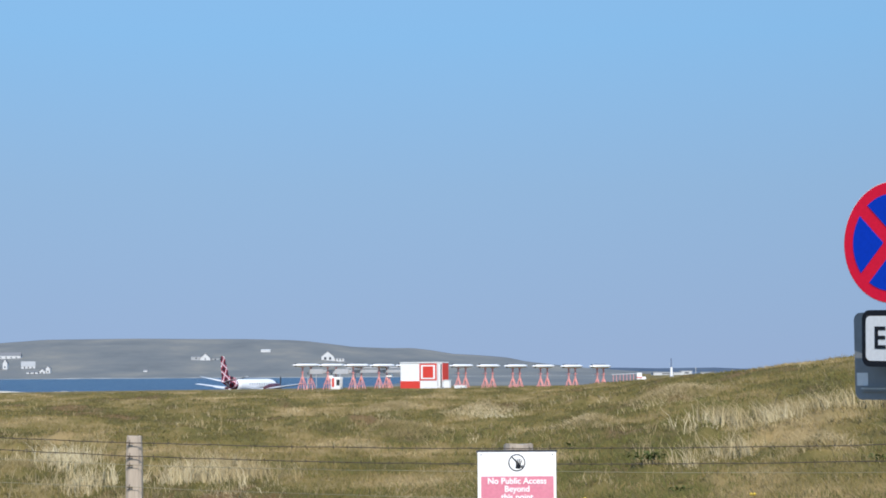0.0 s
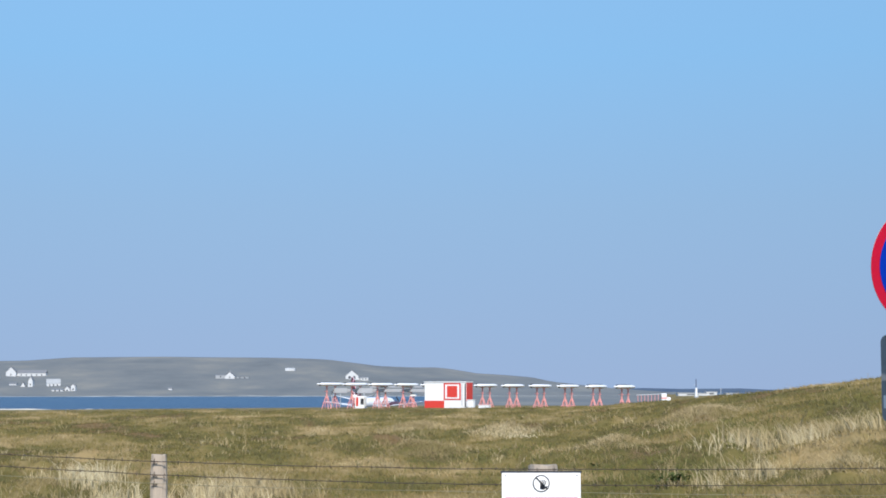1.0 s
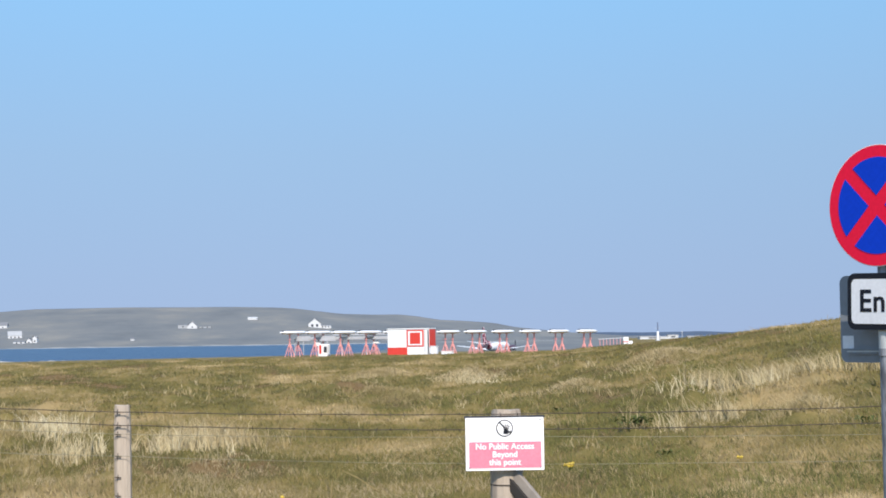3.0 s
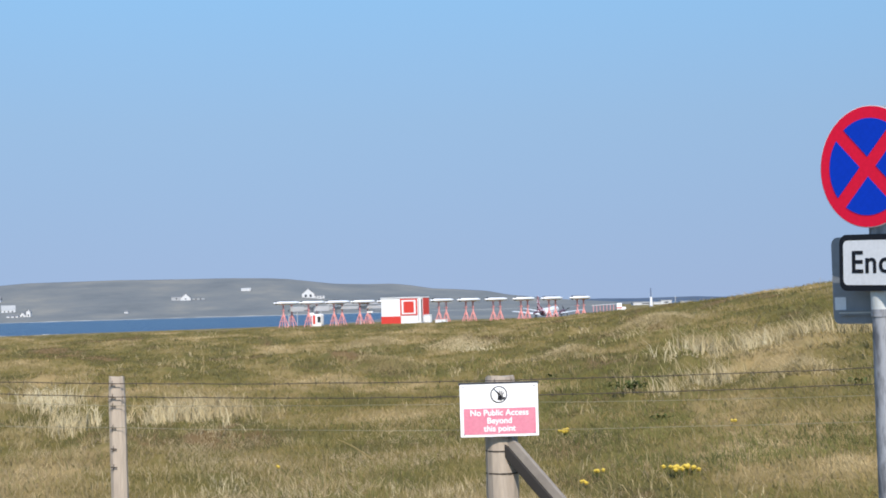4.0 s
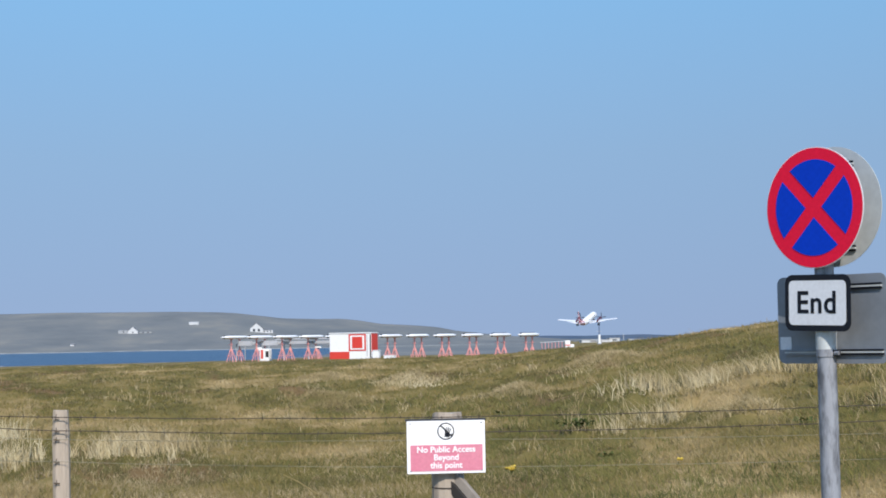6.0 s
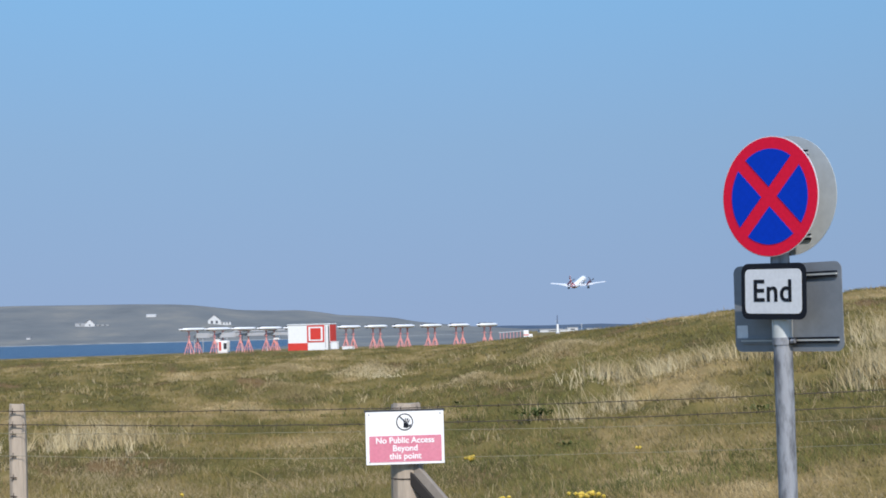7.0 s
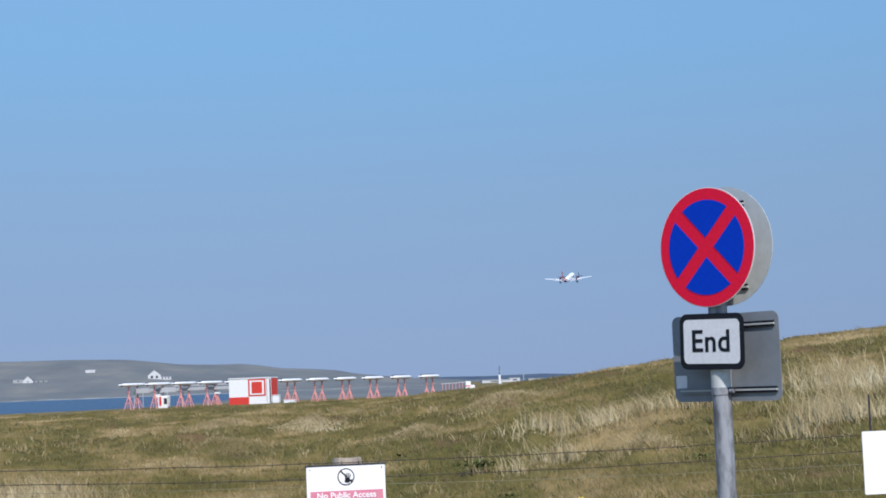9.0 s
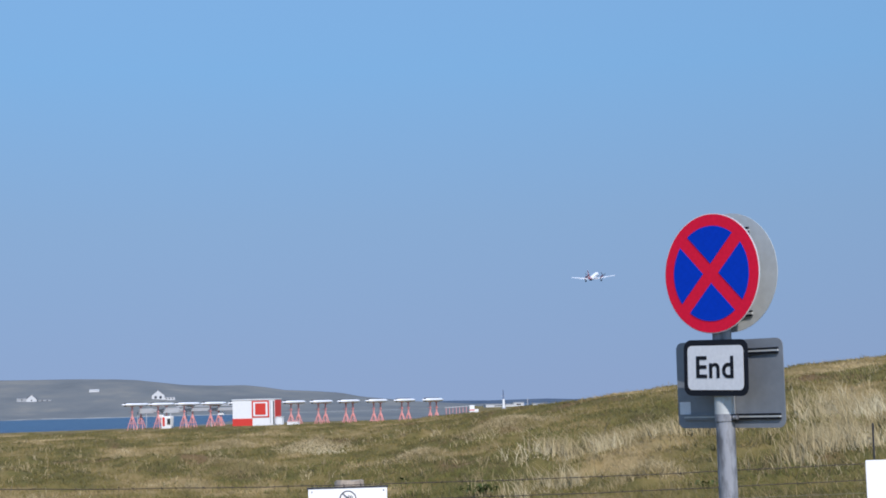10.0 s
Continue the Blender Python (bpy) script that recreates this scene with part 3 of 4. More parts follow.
part("body", box(0.62, 0.5, 1.42, pose(-0.2, 0, -0.1), 0.03), M_white, cab)
part("side_box", box(0.6, 0.5, 0.95, pose(0.3, 0.05, -0.1), 0.03), M_white, cab)
part("red_band", box(0.64, 0.52, 0.12, pose(-0.2, 0, 0.7)), M_red, cab)
first = None
for k in range(8):
    m = pose(26.3 + 0.46 * k, 230 - 0.1 * k, -0.62 + 0.02 * k)
    if first is None:
        first = empty("approach_light", m, "small red post carrying a pale light bar", "runway light", "approach light row")
        part("post", tube((0, 0, -0.4), (0, 0, 1.6), 0.045, seg=8), M_tower, first)
        part("light_bar", box(0.44, 0.12, 0.12, pose(0, 0, 1.6), 0.03), M_grey, first)
    else:
        copy_thing(first, m)
for x, y, w, h, lb in ((88.0, 600, 10.4, 0.9, "long low white airfield building"), (98, 620, 4.0, 1.4, "small white airfield building"), (110.8, 650, 5, 0.8, "low white airfield store")):
    b = empty("airfield_building", pose(x, y, -0.22), lb, "building")
    part("wall", box(w, 6, h), M_render, b)
    part("roof", box(w + 0.3, 6.3, 0.14, pose(0, 0, h), 0.03), M_grey, b)
    part("window", box(w * 0.4, 0.1, h * 0.3, pose(0, -3.03, h * 0.4)), M_pane, b)
pl = empty("light_mast", pose(98.6, 600, -0.2), "thin grey airfield light mast", "mast")
part("pole", tube((0, 0, 0), (0, 0, 2.4), 0.16, 0.1), M_grey, pl)
part("lamp", box(0.5, 0.4, 0.25, pose(0, 0, 2.4), 0.05), M_grey, pl)


# ---------------------------------------------------------------- airliner
def tartan():
    m, n, l, b = mat("tartan_livery", 0.3)
    c = n.new("ShaderNodeTexCoord")
    turn = n.new("ShaderNodeMapping")
    turn.inputs["Rotation"].default_value = (radians(28), 0, 0)
    l.new(c.outputs["Object"], turn.inputs["Vector"])
    cols = []
    for ax, sc in ((1, 0.20), (2, 0.25)):
        w = n.new("ShaderNodeTexWave")
        w.bands_direction = ("X", "Y", "Z")[ax]
        w.inputs["Scale"].default_value = sc
        l.new(turn.outputs["Vector"], w.inputs["Vector"])
        cols.append(w.outputs["Fac"])
    top = n.new("ShaderNodeMath")
    top.operation = "MAXIMUM"
    l.new(cols[0], top.inputs[0])
    l.new(cols[1], top.inputs[1])
    r = ramp(n, [(0.0, (0.035, 0.012, 0.02)), (0.45, (0.20, 0.012, 0.03)), (0.72, (0.42, 0.02, 0.05)), (0.95, (0.75, 0.70, 0.70))])
    r.color_ramp.interpolation = "CONSTANT"
    l.new(top.outputs[0], r.inputs["Fac"])
    l.new(r.outputs["Color"], b.inputs["Base Color"])
    return m


M_tartan = tartan()
M_air = worn("white_aircraft_paint", (0.80, 0.80, 0.80), 0.3, dirt=0.05, coarse=0.8, fine=6)
M_airred = worn("dark_red_aircraft_paint", (0.085, 0.028, 0.04), 0.35, dirt=0.3, coarse=1.2, fine=6)
M_leading = worn("pale_grey_wing_paint", (0.66, 0.68, 0.70), 0.35, dirt=0.15, coarse=0.8, fine=6)

plane = empty("airliner", pose(-38.8, 345, -3.60, 0, 0, -HEADING), "white twin-propeller airliner with a red tartan tail taking off", "aircraft")


def fuselage_ring(y, r, z, k=20, s=1.0):
    return [(r * math.sin(radians(360 * i / k)), y, z + s * r * math.cos(radians(360 * i / k))) for i in range(k)]


FZ = 2.25
part("fuselage", loft([fuselage_ring(y, r, z) for y, r, z in ((9.4, 0.1, FZ - 0.35), (9.1, 0.42, FZ - 0.3), (8.3, 0.80, FZ - 0.15), (7.2, 1.08, FZ - 0.03), (6.2, 1.155, FZ), (-3.2, 1.155, FZ), (-4.8, 1.10, FZ + 0.06), (-6.0, 0.95, FZ + 0.19))]), M_air, plane, smooth=True)
part("tail_cone", loft([fuselage_ring(y, r, z) for y, r, z in ((-6.0, 0.952, FZ + 0.19), (-6.5, 0.88, FZ + 0.25), (-8.3, 0.52, FZ + 0.5), (-9.9, 0.16, FZ + 0.72), (-10.2, 0.06, FZ + 0.76))]), M_tartan, plane, "tartan-painted rear fuselage", smooth=True)
part("cockpit_window", loft([[(x * s, y, z) for x, z in ((-0.62, 2.42), (0.62, 2.42), (0.5, 2.9), (-0.5, 2.9))] for s, y in ((1.0, 8.5), (1.12, 7.75))]), M_pane, plane)
for sx in (-1, 1):
    for k in range(10):
        part("cabin_window", box(0.03, 0.22, 0.30, pose(sx * 1.137, 5.4 - k * 0.86, FZ + 0.12), 0.01), M_pane, plane)


def aerofoil(x, y, z, chord, thick):
    return [(x, y + chord * a, z + thick * c) for a, c in ((0.5, 0.05), (0.36, 0.5), (0.1, 0.6), (-0.25, 0.32), (-0.5, 0.03), (-0.25, -0.25), (0.1, -0.4), (0.36, -0.36))]


for sx in (-1, 1):
    part("wing", loft([aerofoil(sx * 0.6, -0.2, 1.38, 2.9, 0.42), aerofoil(sx * 3.9, -0.25, 1.70, 2.6, 0.36), aerofoil(sx * 10.6, -0.65, 2.50, 1.35, 0.19), aerofoil(sx * 11.0, -0.75, 2.54, 0.9, 0.09)]), M_leading, plane, smooth=True)
    part("flap", loft([aerofoil(sx * 1.3, -1.88, 1.34, 0.75, 0.12), aerofoil(sx * 6.6, -1.58, 1.95, 0.6, 0.10)]), M_air, plane)
    nac = part("nacelle", loft([[(sx * 3.9 + r * 0.62 * math.sin(radians(30 * i)), y, zz + r * math.cos(radians(30 * i))) for i in range(12)] for y, r, zz in
                                ((3.6, 0.42, 2.02), (3.2, 0.62, 1.98), (1.6, 0.74, 1.9), (-0.4, 0.66, 1.85), (-1.7, 0.42, 1.8), (-2.5, 0.12, 1.85))]), M_airred, plane, "dark red engine nacelle", smooth=True)
    part("tailplane", loft([aerofoil(sx * 0.3, -9.0, FZ + 0.78, 1.9, 0.24), aerofoil(sx * 4.62, -9.45, FZ + 1.62, 0.95, 0.11)]), M_leading, plane, smooth=True)
    leg = part("main_gear_leg", tube((sx * 3.9, -0.3, 0.45), (sx * 3.9, -0.2, 1.5), 0.11), M_grey, plane)
    for dx in (-0.24, 0.24):
        part("main_wheel", tube((sx * 3.9 + dx - 0.1, -0.3, 0.4), (sx * 3.9 + dx + 0.1, -0.3, 0.4), 0.4, seg=18), M_black, leg)
    part("gear_door", box(0.04, 1.3, 0.55, pose(sx * 3.9 + 0.4, -0.2, 0.95)), M_air, leg)
b = bmesh.new()
loft([[(0.14, -6.9, FZ + 0.7), (0.0, -6.3, FZ + 0.7), (-0.14, -6.9, FZ + 0.7), (-0.10, -9.9, FZ + 0.7), (0.10, -9.9, FZ + 0.7)],
      [(0.12, -8.1, FZ + 1.9), (0.0, -7.75, FZ + 1.9), (-0.12, -8.1, FZ + 1.9), (-0.07, -10.15, FZ + 1.9), (0.07, -10.15, FZ + 1.9)],
      [(0.06, -9.5, FZ + 5.15), (0.0, -9.3, FZ + 5.15), (-0.06, -9.5, FZ + 5.15), (-0.03, -10.55, FZ + 5.15), (0.03, -10.55, FZ + 5.15)]], b)
part("fin", b, M_tartan, plane, "tartan-painted tail fin")
part("dorsal_fillet", loft([[(0.05, -4.0, FZ + 1.05), (-0.05, -4.0, FZ + 1.05), (-0.03, -4.0, FZ + 1.12), (0.03, -4.0, FZ + 1.12)], [(0.12, -7.4, FZ + 0.75), (-0.12, -7.4, FZ + 0.75), (-0.05, -7.4, FZ + 1.75), (0.05, -7.4, FZ + 1.75)]]), M_tartan, plane)
nose_leg = part("nose_gear_leg", tube((0, 6.9, 0.35), (0, 6.8, 1.3), 0.08), M_grey, plane)
for dx in (-0.18, 0.18):
    part("nose_wheel", tube((dx - 0.08, 6.9, 0.3), (dx + 0.08, 6.9, 0.3), 0.3, seg=16), M_black, nose_leg)
props = []
plane.scale = (1.06, 1.06, 1.06)
for sx in (-1, 1):
    p = part("propeller", tube((0, -0.05, 0), (0, 0.55, 0), 0.24, 0.05, seg=14), M_dark, plane, "dark four-bladed propeller", at=pose(sx * 3.9, 3.65, 2.02))
    for k in range(4):
        blade = loft([[(-0.09, 0.05, 0.2), (0.09, -0.02, 0.2), (0.09, 0.02, 0.2), (-0.09, 0.09, 0.2)], [(-0.15, 0.06, 1.0), (0.15, 0.0, 1.0), (0.15, 0.03, 1.0), (-0.15, 0.09, 1.0)], [(-0.10, 0.04, 1.68), (0.10, 0.02, 1.68), (0.10, 0.04, 1.68), (-0.10, 0.06, 1.68)]])
        part("blade", blade, M_dark, p, at=pose(0, 0.12, 0, 0, 90 * k, 0))
    props.append(p)

# ---------------------------------------------------------------- road sign on its post
M_alu = worn("bare_aluminium_sheet", (0.52, 0.54, 0.53), 0.5, 0.1, dirt=0.2, coarse=5, fine=30)
SIGN = pose(1.802, 6.22, 0, 0, 0, -55)
sign = empty("road_sign", SIGN, "clearway disc and End plate on one galvanised steel post", "road sign")
part("post", tube((0, 0, 0.02), (0, 0, 2.31), 0.0365, seg=32), M_steel, sign, "galvanised steel post", smooth=False)
part("post_cap", tube((0, 0, 2.31), (0, 0, 2.325), 0.038, 0.03, seg=32), M_black, sign)
part("post_sleeve", tube((0, 0, 1.575), (0, 0, 1.655), 0.0395, seg=32), M_alu, sign, "scuffed pale sleeve")
DZ = 2.126
disc = part("disc", plate(circle(0.2315), 0.003), M_signwhite, sign, "clearway disc, red cross on blue", at=pose(0, -0.049, DZ))
part("red_face", plate(circle(0.2285), 0.001), M_signred, disc, at=pose(0, -0.0016, 0))
hw, rb = 0.0265, 0.184
aa = math.degrees(math.asin(hw / rb))
for k in range(4):
    pts = [(hw, hw)] + circle(rb, 20, aa, 90 - aa)
    part("blue_segment", plate(pts, 0.001), M_signblue, disc, at=pose(0, -0.0032, 0, 0, -45 - 90 * k, 0))
endp = part("end_plate", plate(rounded(0.312, 0.215, 0.034), 0.003), M_black, sign, "black-bordered white plate lettered End", at=pose(0.002, -0.049, 1.763, 0, 1.5, 0))
part("white_face", plate(rounded(0.272, 0.170, 0.02), 0.001), M_signwhite, endp, at=pose(0, -0.0016, 0))
lettering("lettering", "End", 0.119, M_black, endp, pose(-0.003, -0.0022, -0.002), 0.0018, 1.04, 1.06)
bdisc = part("rear_disc", plate(circle(0.2315), 0.003), M_alu, sign, "bare grey back of a round sign", at=pose(0.011, 0.045, DZ + 0.004))
bplate = part("rear_plate", plate(rounded(0.522, 0.338, 0.03), 0.003), M_plate, sign, "bare grey back of a rectangular sign", at=pose(-0.008, 0.042, 1.700))
for par, x, z, w in ((bdisc, 0.0, 0.156, 0.215), (bdisc, 0.0, -0.165, 0.215), (bplate, 0.117, 0.120, 0.25), (bplate, 0.117, -0.128, 0.25), (bplate, -0.115, -0.128, 0.22)):
    dark = M_black if x >= 0 else M_plate
    part("rail", box(w, 0.007, 0.0065, pose(x, -0.004, z + 0.007)), dark, par)
    part("rail", box(w, 0.009, 0.006, pose(x, -0.005, z - 0.001)), M_alu, par)
    part("rail", box(w, 0.007, 0.0065, pose(x, -0.004, z - 0.0095)), dark, par)
part("sticker", plate(rounded(0.055, 0.05, 0.004), 0.0005), M_signwhite, bplate, "pale square sticker", at=pose(-0.224, -0.001, -0.09))
for z in (1.572, 1.845, 2.30, 1.97):
    cl = part("clip", tube((0, 0, z - 0.014), (0, 0, z + 0.014), 0.040, seg=24), M_steel, sign)
    part("bolt", tube((0.048, -0.01, z), (0.066, -0.01, z), 0.008, seg=8), M_steel, cl)
    part("lug", box(0.03, 0.02, 0.026, pose(0.045, 0.0, z - 0.013), 0.003), M_dark, cl)

# ---------------------------------------------------------------- fence
M_wood = worn("weathered_post_wood", (0.42, 0.345, 0.27), 0.85, dirt=0.7, coarse=5, fine=50, bump=0.6, dirt_colour=(0.18, 0.15, 0.12), stretch=(3, 3, 0.35))
M_wire = worn("rusty_wire", (0.045, 0.033, 0.026), 0.7, 0.3, dirt=0.4, coarse=4)
M_pale_wire = worn("dull_galvanised_wire", (0.20, 0.185, 0.12), 0.8, 0.1, dirt=0.9, coarse=1.5, dirt_colour=(0.08, 0.07, 0.05))
M_pink = worn("faded_red_panel", (0.62, 0.19, 0.26), 0.6, dirt=0.25, coarse=10, dirt_colour=(0.70, 0.33, 0.38))
FY = 8.95
fence = empty("wire_fence", pose(0, FY, 0.1), "barbed wire stock fence on weathered wooden posts", "fence")


def rough_post(name, x, y, z0, z1, w, d, round_, seed, label=""):
    g = random.Random(seed)
    k = 14 if round_ else 12
    rings = []
    for j in range(13):
        t = j / 12
        z = z0 + (z1 - z0) * t
        ring = []
        for i in range(k):
            a = 2 * math.pi * i / k
            c, s = math.cos(a), math.sin(a)
            if not round_:
                q = max(abs(c), abs(s)) ** 0.8
                c, s = c / q, s / q
            wob = 1 + g.uniform(-0.02, 0.02) - (0.12 if j == 12 else 0)
            ring.append((x + w / 2 * c * wob + 0.004 * math.sin(3 * t + seed), y + d / 2 * s * wob, z + (g.uniform(-0.006, 0.006) if j == 12 else 0)))
        rings.append(ring)
    return part(name, loft(rings), M_wood, fence, label)


WIRES = ((1.45, 1.395, 1.278, 1.236, 1.266, 1.30), (1.40, 1.345, 1.207, 1.151, 1.178, 1.21),   # each wire's height at the six posts
         (1.35, 1.29, 1.159, 1.115, 1.104, 1.10), (1.20, 1.15, 1.043, 0.970, 0.967, 0.97))
rough_post("post", -1.557, 0.0, -0.3, 1.21, 0.088, 0.08, False, 1)
rough_post("post", -3.66, 0.05, -0.3, 1.33, 0.09, 0.08, False, 2)
rough_post("strainer_post", 0.507, 0.03, -0.3, 1.155, 0.178, 0.178, True, 3, "thick round straining post")
rough_post("post", 3.56, 0.0, -0.3, 1.16, 0.10, 0.09, False, 5)
b = bmesh.new()
axis = Vector((0.66, -0.34, -0.80))
bm_m = Matrix.Translation((0.532, -0.03, 0.825)) @ axis.to_track_quat("Z", "Y").to_matrix().to_4x4() @ Matrix.Rotation(radians(0), 4, "Z")
box(0.036, 0.052, 1.05, bm_m, 0.006, b)
part("brace", b, worn("grey_sawn_timber", (0.25, 0.215, 0.18), 0.85, dirt=0.5, coarse=6, fine=40), fence, "sawn diagonal brace")
# dark plank added below the brace in place of its shaded face
b = bmesh.new()
box(0.05, 0.055, 1.10, Matrix.Translation((-0.016, 0.0, -0.056)) @ Matrix.Translation(axis * -0.13) @ bm_m, 0.006, b)
part("brace_shade", b, worn("brace_shade_dark", (0.022, 0.018, 0.015), 0.8, dirt=0.3, coarse=6), fence, "added dark plank standing for the brace's shaded face")


def strand(h, material, barbed, seed):
    g = random.Random(seed)
    pts = []
    posts = [-7.5, -3.66, -1.557, 0.507, 3.56, 7.5]
    for a, c, ha, hc in zip(posts, posts[1:], h, h[1:]):
        n = 14
        for i in range(n):
            t = i / n
            pts.append(Vector((a + (c - a) * t, -0.06, ha + (hc - ha) * t - 0.1 - 0.004 * (c - a) * 4 * t * (1 - t) + g.uniform(-0.002, 0.002))))
    bm = bmesh.new()
    r = 0.0025 if barbed else 0.0014
    loft([[p + Vector((0, r * math.cos(radians(60 * i)), r * math.sin(radians(60 * i)))) for i in range(6)] for p in pts], bm)
    ob = part("barbed_wire" if barbed else "plain_wire", bm, material, fence)
    if barbed:
        bb = bmesh.new()
        for i in range(len(pts) - 1):
            for t in (0.25, 0.75):
                p = pts[i].lerp(pts[i + 1], t)
                for q in range(2):
                    dv = Vector((g.uniform(-0.3, 0.3), g.uniform(-1, 1), g.uniform(-1, 1))).normalized() * 0.014
                    tube(p - dv, p + dv, 0.0014, 0.0006, 4, bb)
        tagged(part("barbs", bb, material, ob), kind="stuff")
    return ob


for k, h in enumerate(WIRES):
    strand(h, M_wire if k < 2 else M_pale_wire, k < 2, 20 + k)
for x, d in ((-1.557, 0.05), (-3.66, 0.05), (3.56, 0.055)):
    for z in (1.278, 1.207, 1.159, 1.043, 0.93, 0.832):
        st = part("staple", tube((x - 0.034, -d, z - 0.1), (x - 0.002, -d, z - 0.103), 0.003, seg=6), M_wire, fence)
        part("barb", tube((x - 0.022, -d, z - 0.118), (x - 0.018, -d, z - 0.084), 0.002, seg=5), M_wire, st)
for z in (0.855, 0.735):
    part("tie_wire", tube((0.507, 0.03, z - 0.103), (0.507, 0.03, z - 0.097), 0.0925, seg=20), M_wire, fence)
notice = empty("notice_board", pose(0.489, 8.855, 1.0785), "white notice with a faded red panel on the straining post", "notice")
M_gloss = worn("white_notice_plastic", (0.86, 0.85, 0.85), 0.4, dirt=0.04, coarse=6)
part("board", plate(rounded(0.418, 0.280, 0.004, 2), 0.005), M_gloss, notice)
part("top_batten", box(0.43, 0.03, 0.012, pose(0, 0.022, 0.137)), M_dark, notice)
part("red_panel", plate(rounded(0.386, 0.139, 0.002, 2), 0.001), M_pink, notice, "faded red panel", at=pose(0.002, -0.0016, -0.058))
for text, z, size in (("No Public Access", -0.014, 0.0445), ("Beyond", -0.056, 0.0445), ("this point", -0.098, 0.0445)):
    lettering("lettering", text, size, M_gloss, notice, pose(0.0, -0.0026, z), 0.0009)
ring = plate(circle(0.0455, 48) , 0.001)
part("pictogram_ring", ring, M_black, notice, at=pose(0.0, -0.0016, 0.0835))
part("pictogram_field", plate(circle(0.0395, 40), 0.001), M_gloss, notice, at=pose(0.0, -0.0027, 0.0835))
mark = box(0.024, 0.001, 0.024, pose(0, 0, -0.031))
for k, (a, fx, fl) in enumerate(((-14, -0.0095, 0.024), (-4, -0.0032, 0.030), (5, 0.0032, 0.031), (15, 0.0095, 0.026))):
    box(0.0052, 0.001, fl, pose(fx, 0, -0.009, 0, a, 0), 0, mark)
box(0.0055, 0.001, 0.024, pose(0.010, 0, -0.026, 0, 48, 0), 0, mark)
part("pictogram_mark", mark, M_black, notice, at=pose(0.008, -0.0038, 0.0835, 0, 8, 0))
part("pictogram_bar", box(0.085, 0.001, 0.006, pose(0, 0, 0)), M_black, notice, at=pose(0.0, -0.005, 0.0835, 0, 45, 0))
for sx in (-1, 1):
    for sz in (-1, 1):
        part("screw", tube((sx * 0.19, -0.003, sz * 0.126), (sx * 0.19, 0.0, sz * 0.126), 0.004, seg=8), M_steel, notice)
board = empty("white_board", pose(3.556, 8.84, 1.11), "blank white board on a fence post", "board")
part("panel", plate(rounded(0.44, 0.345, 0.006, 2), 0.005), M_gloss, board)
part("batten", box(0.40, 0.025, 0.03, pose(0, 0.018, -0.02)), M_wood, board)
part("iron_rod", tube((-0.165, 0.012, -0.1), (-0.165, 0.012, 0.375), 0.006, seg=8), M_dark, board, "thin dark iron rod")

# ---------------------------------------------------------------- grass
# straw-coloured tussock patches: middle x, y and half-widths
PATCHES = [(-2.1, 20.6, 0.40, 0.55), (-2.85, 20.9, 0.50, 0.55), (3.95, 22.3, 0.4, 0.35), (4.5, 22.3, 0.45, 0.4), (4.95, 21.2, 0.5, 0.4), (5.5, 20.9, 0.45, 0.4), (6.0, 16.6, 0.4, 0.45), (5.4, 16.2, 0.3, 0.3), (6.5, 17.8, 0.4, 0.45),
           (-3.9, 18.9, 0.28, 0.35), (-4.8, 22.4, 0.3, 0.5), (7.4, 20.0, 0.6, 0.9), (3.2, 18.8, 0.4, 0.35)]
# bleached short thatch on the hummocks
THATCH = [(4.65, 31.0, 0.6, 0.6), (4.09, 17.2, 0.34, 0.22), (1.18, 34.4, 0.5, 0.5), (-0.72, 38.3, 0.5, 0.5), (-0.3, 29.5, 0.55, 0.7), (-5.2, 21.4, 0.2, 0.2), (-0.98, 26.1, 0.14, 0.2), (2.6, 26.8, 0.4, 0.4)]


def straw_field(x, y):
    s = np.zeros_like(x)
    for px, py, rx, ry in PATCHES:
        s = np.maximum(s, np.exp(-((x - px) / rx) ** 2 - ((y - py) / ry) ** 2))
    n = 0.5 + 0.5 * lumps(x, y, 1.1, 11)
    right = np.clip((np.degrees(np.arctan2(x, y)) - 2) / 12, 0, 1)
    return s, np.clip(n - 0.62 + 0.10 * right, 0, 1) * 1.5


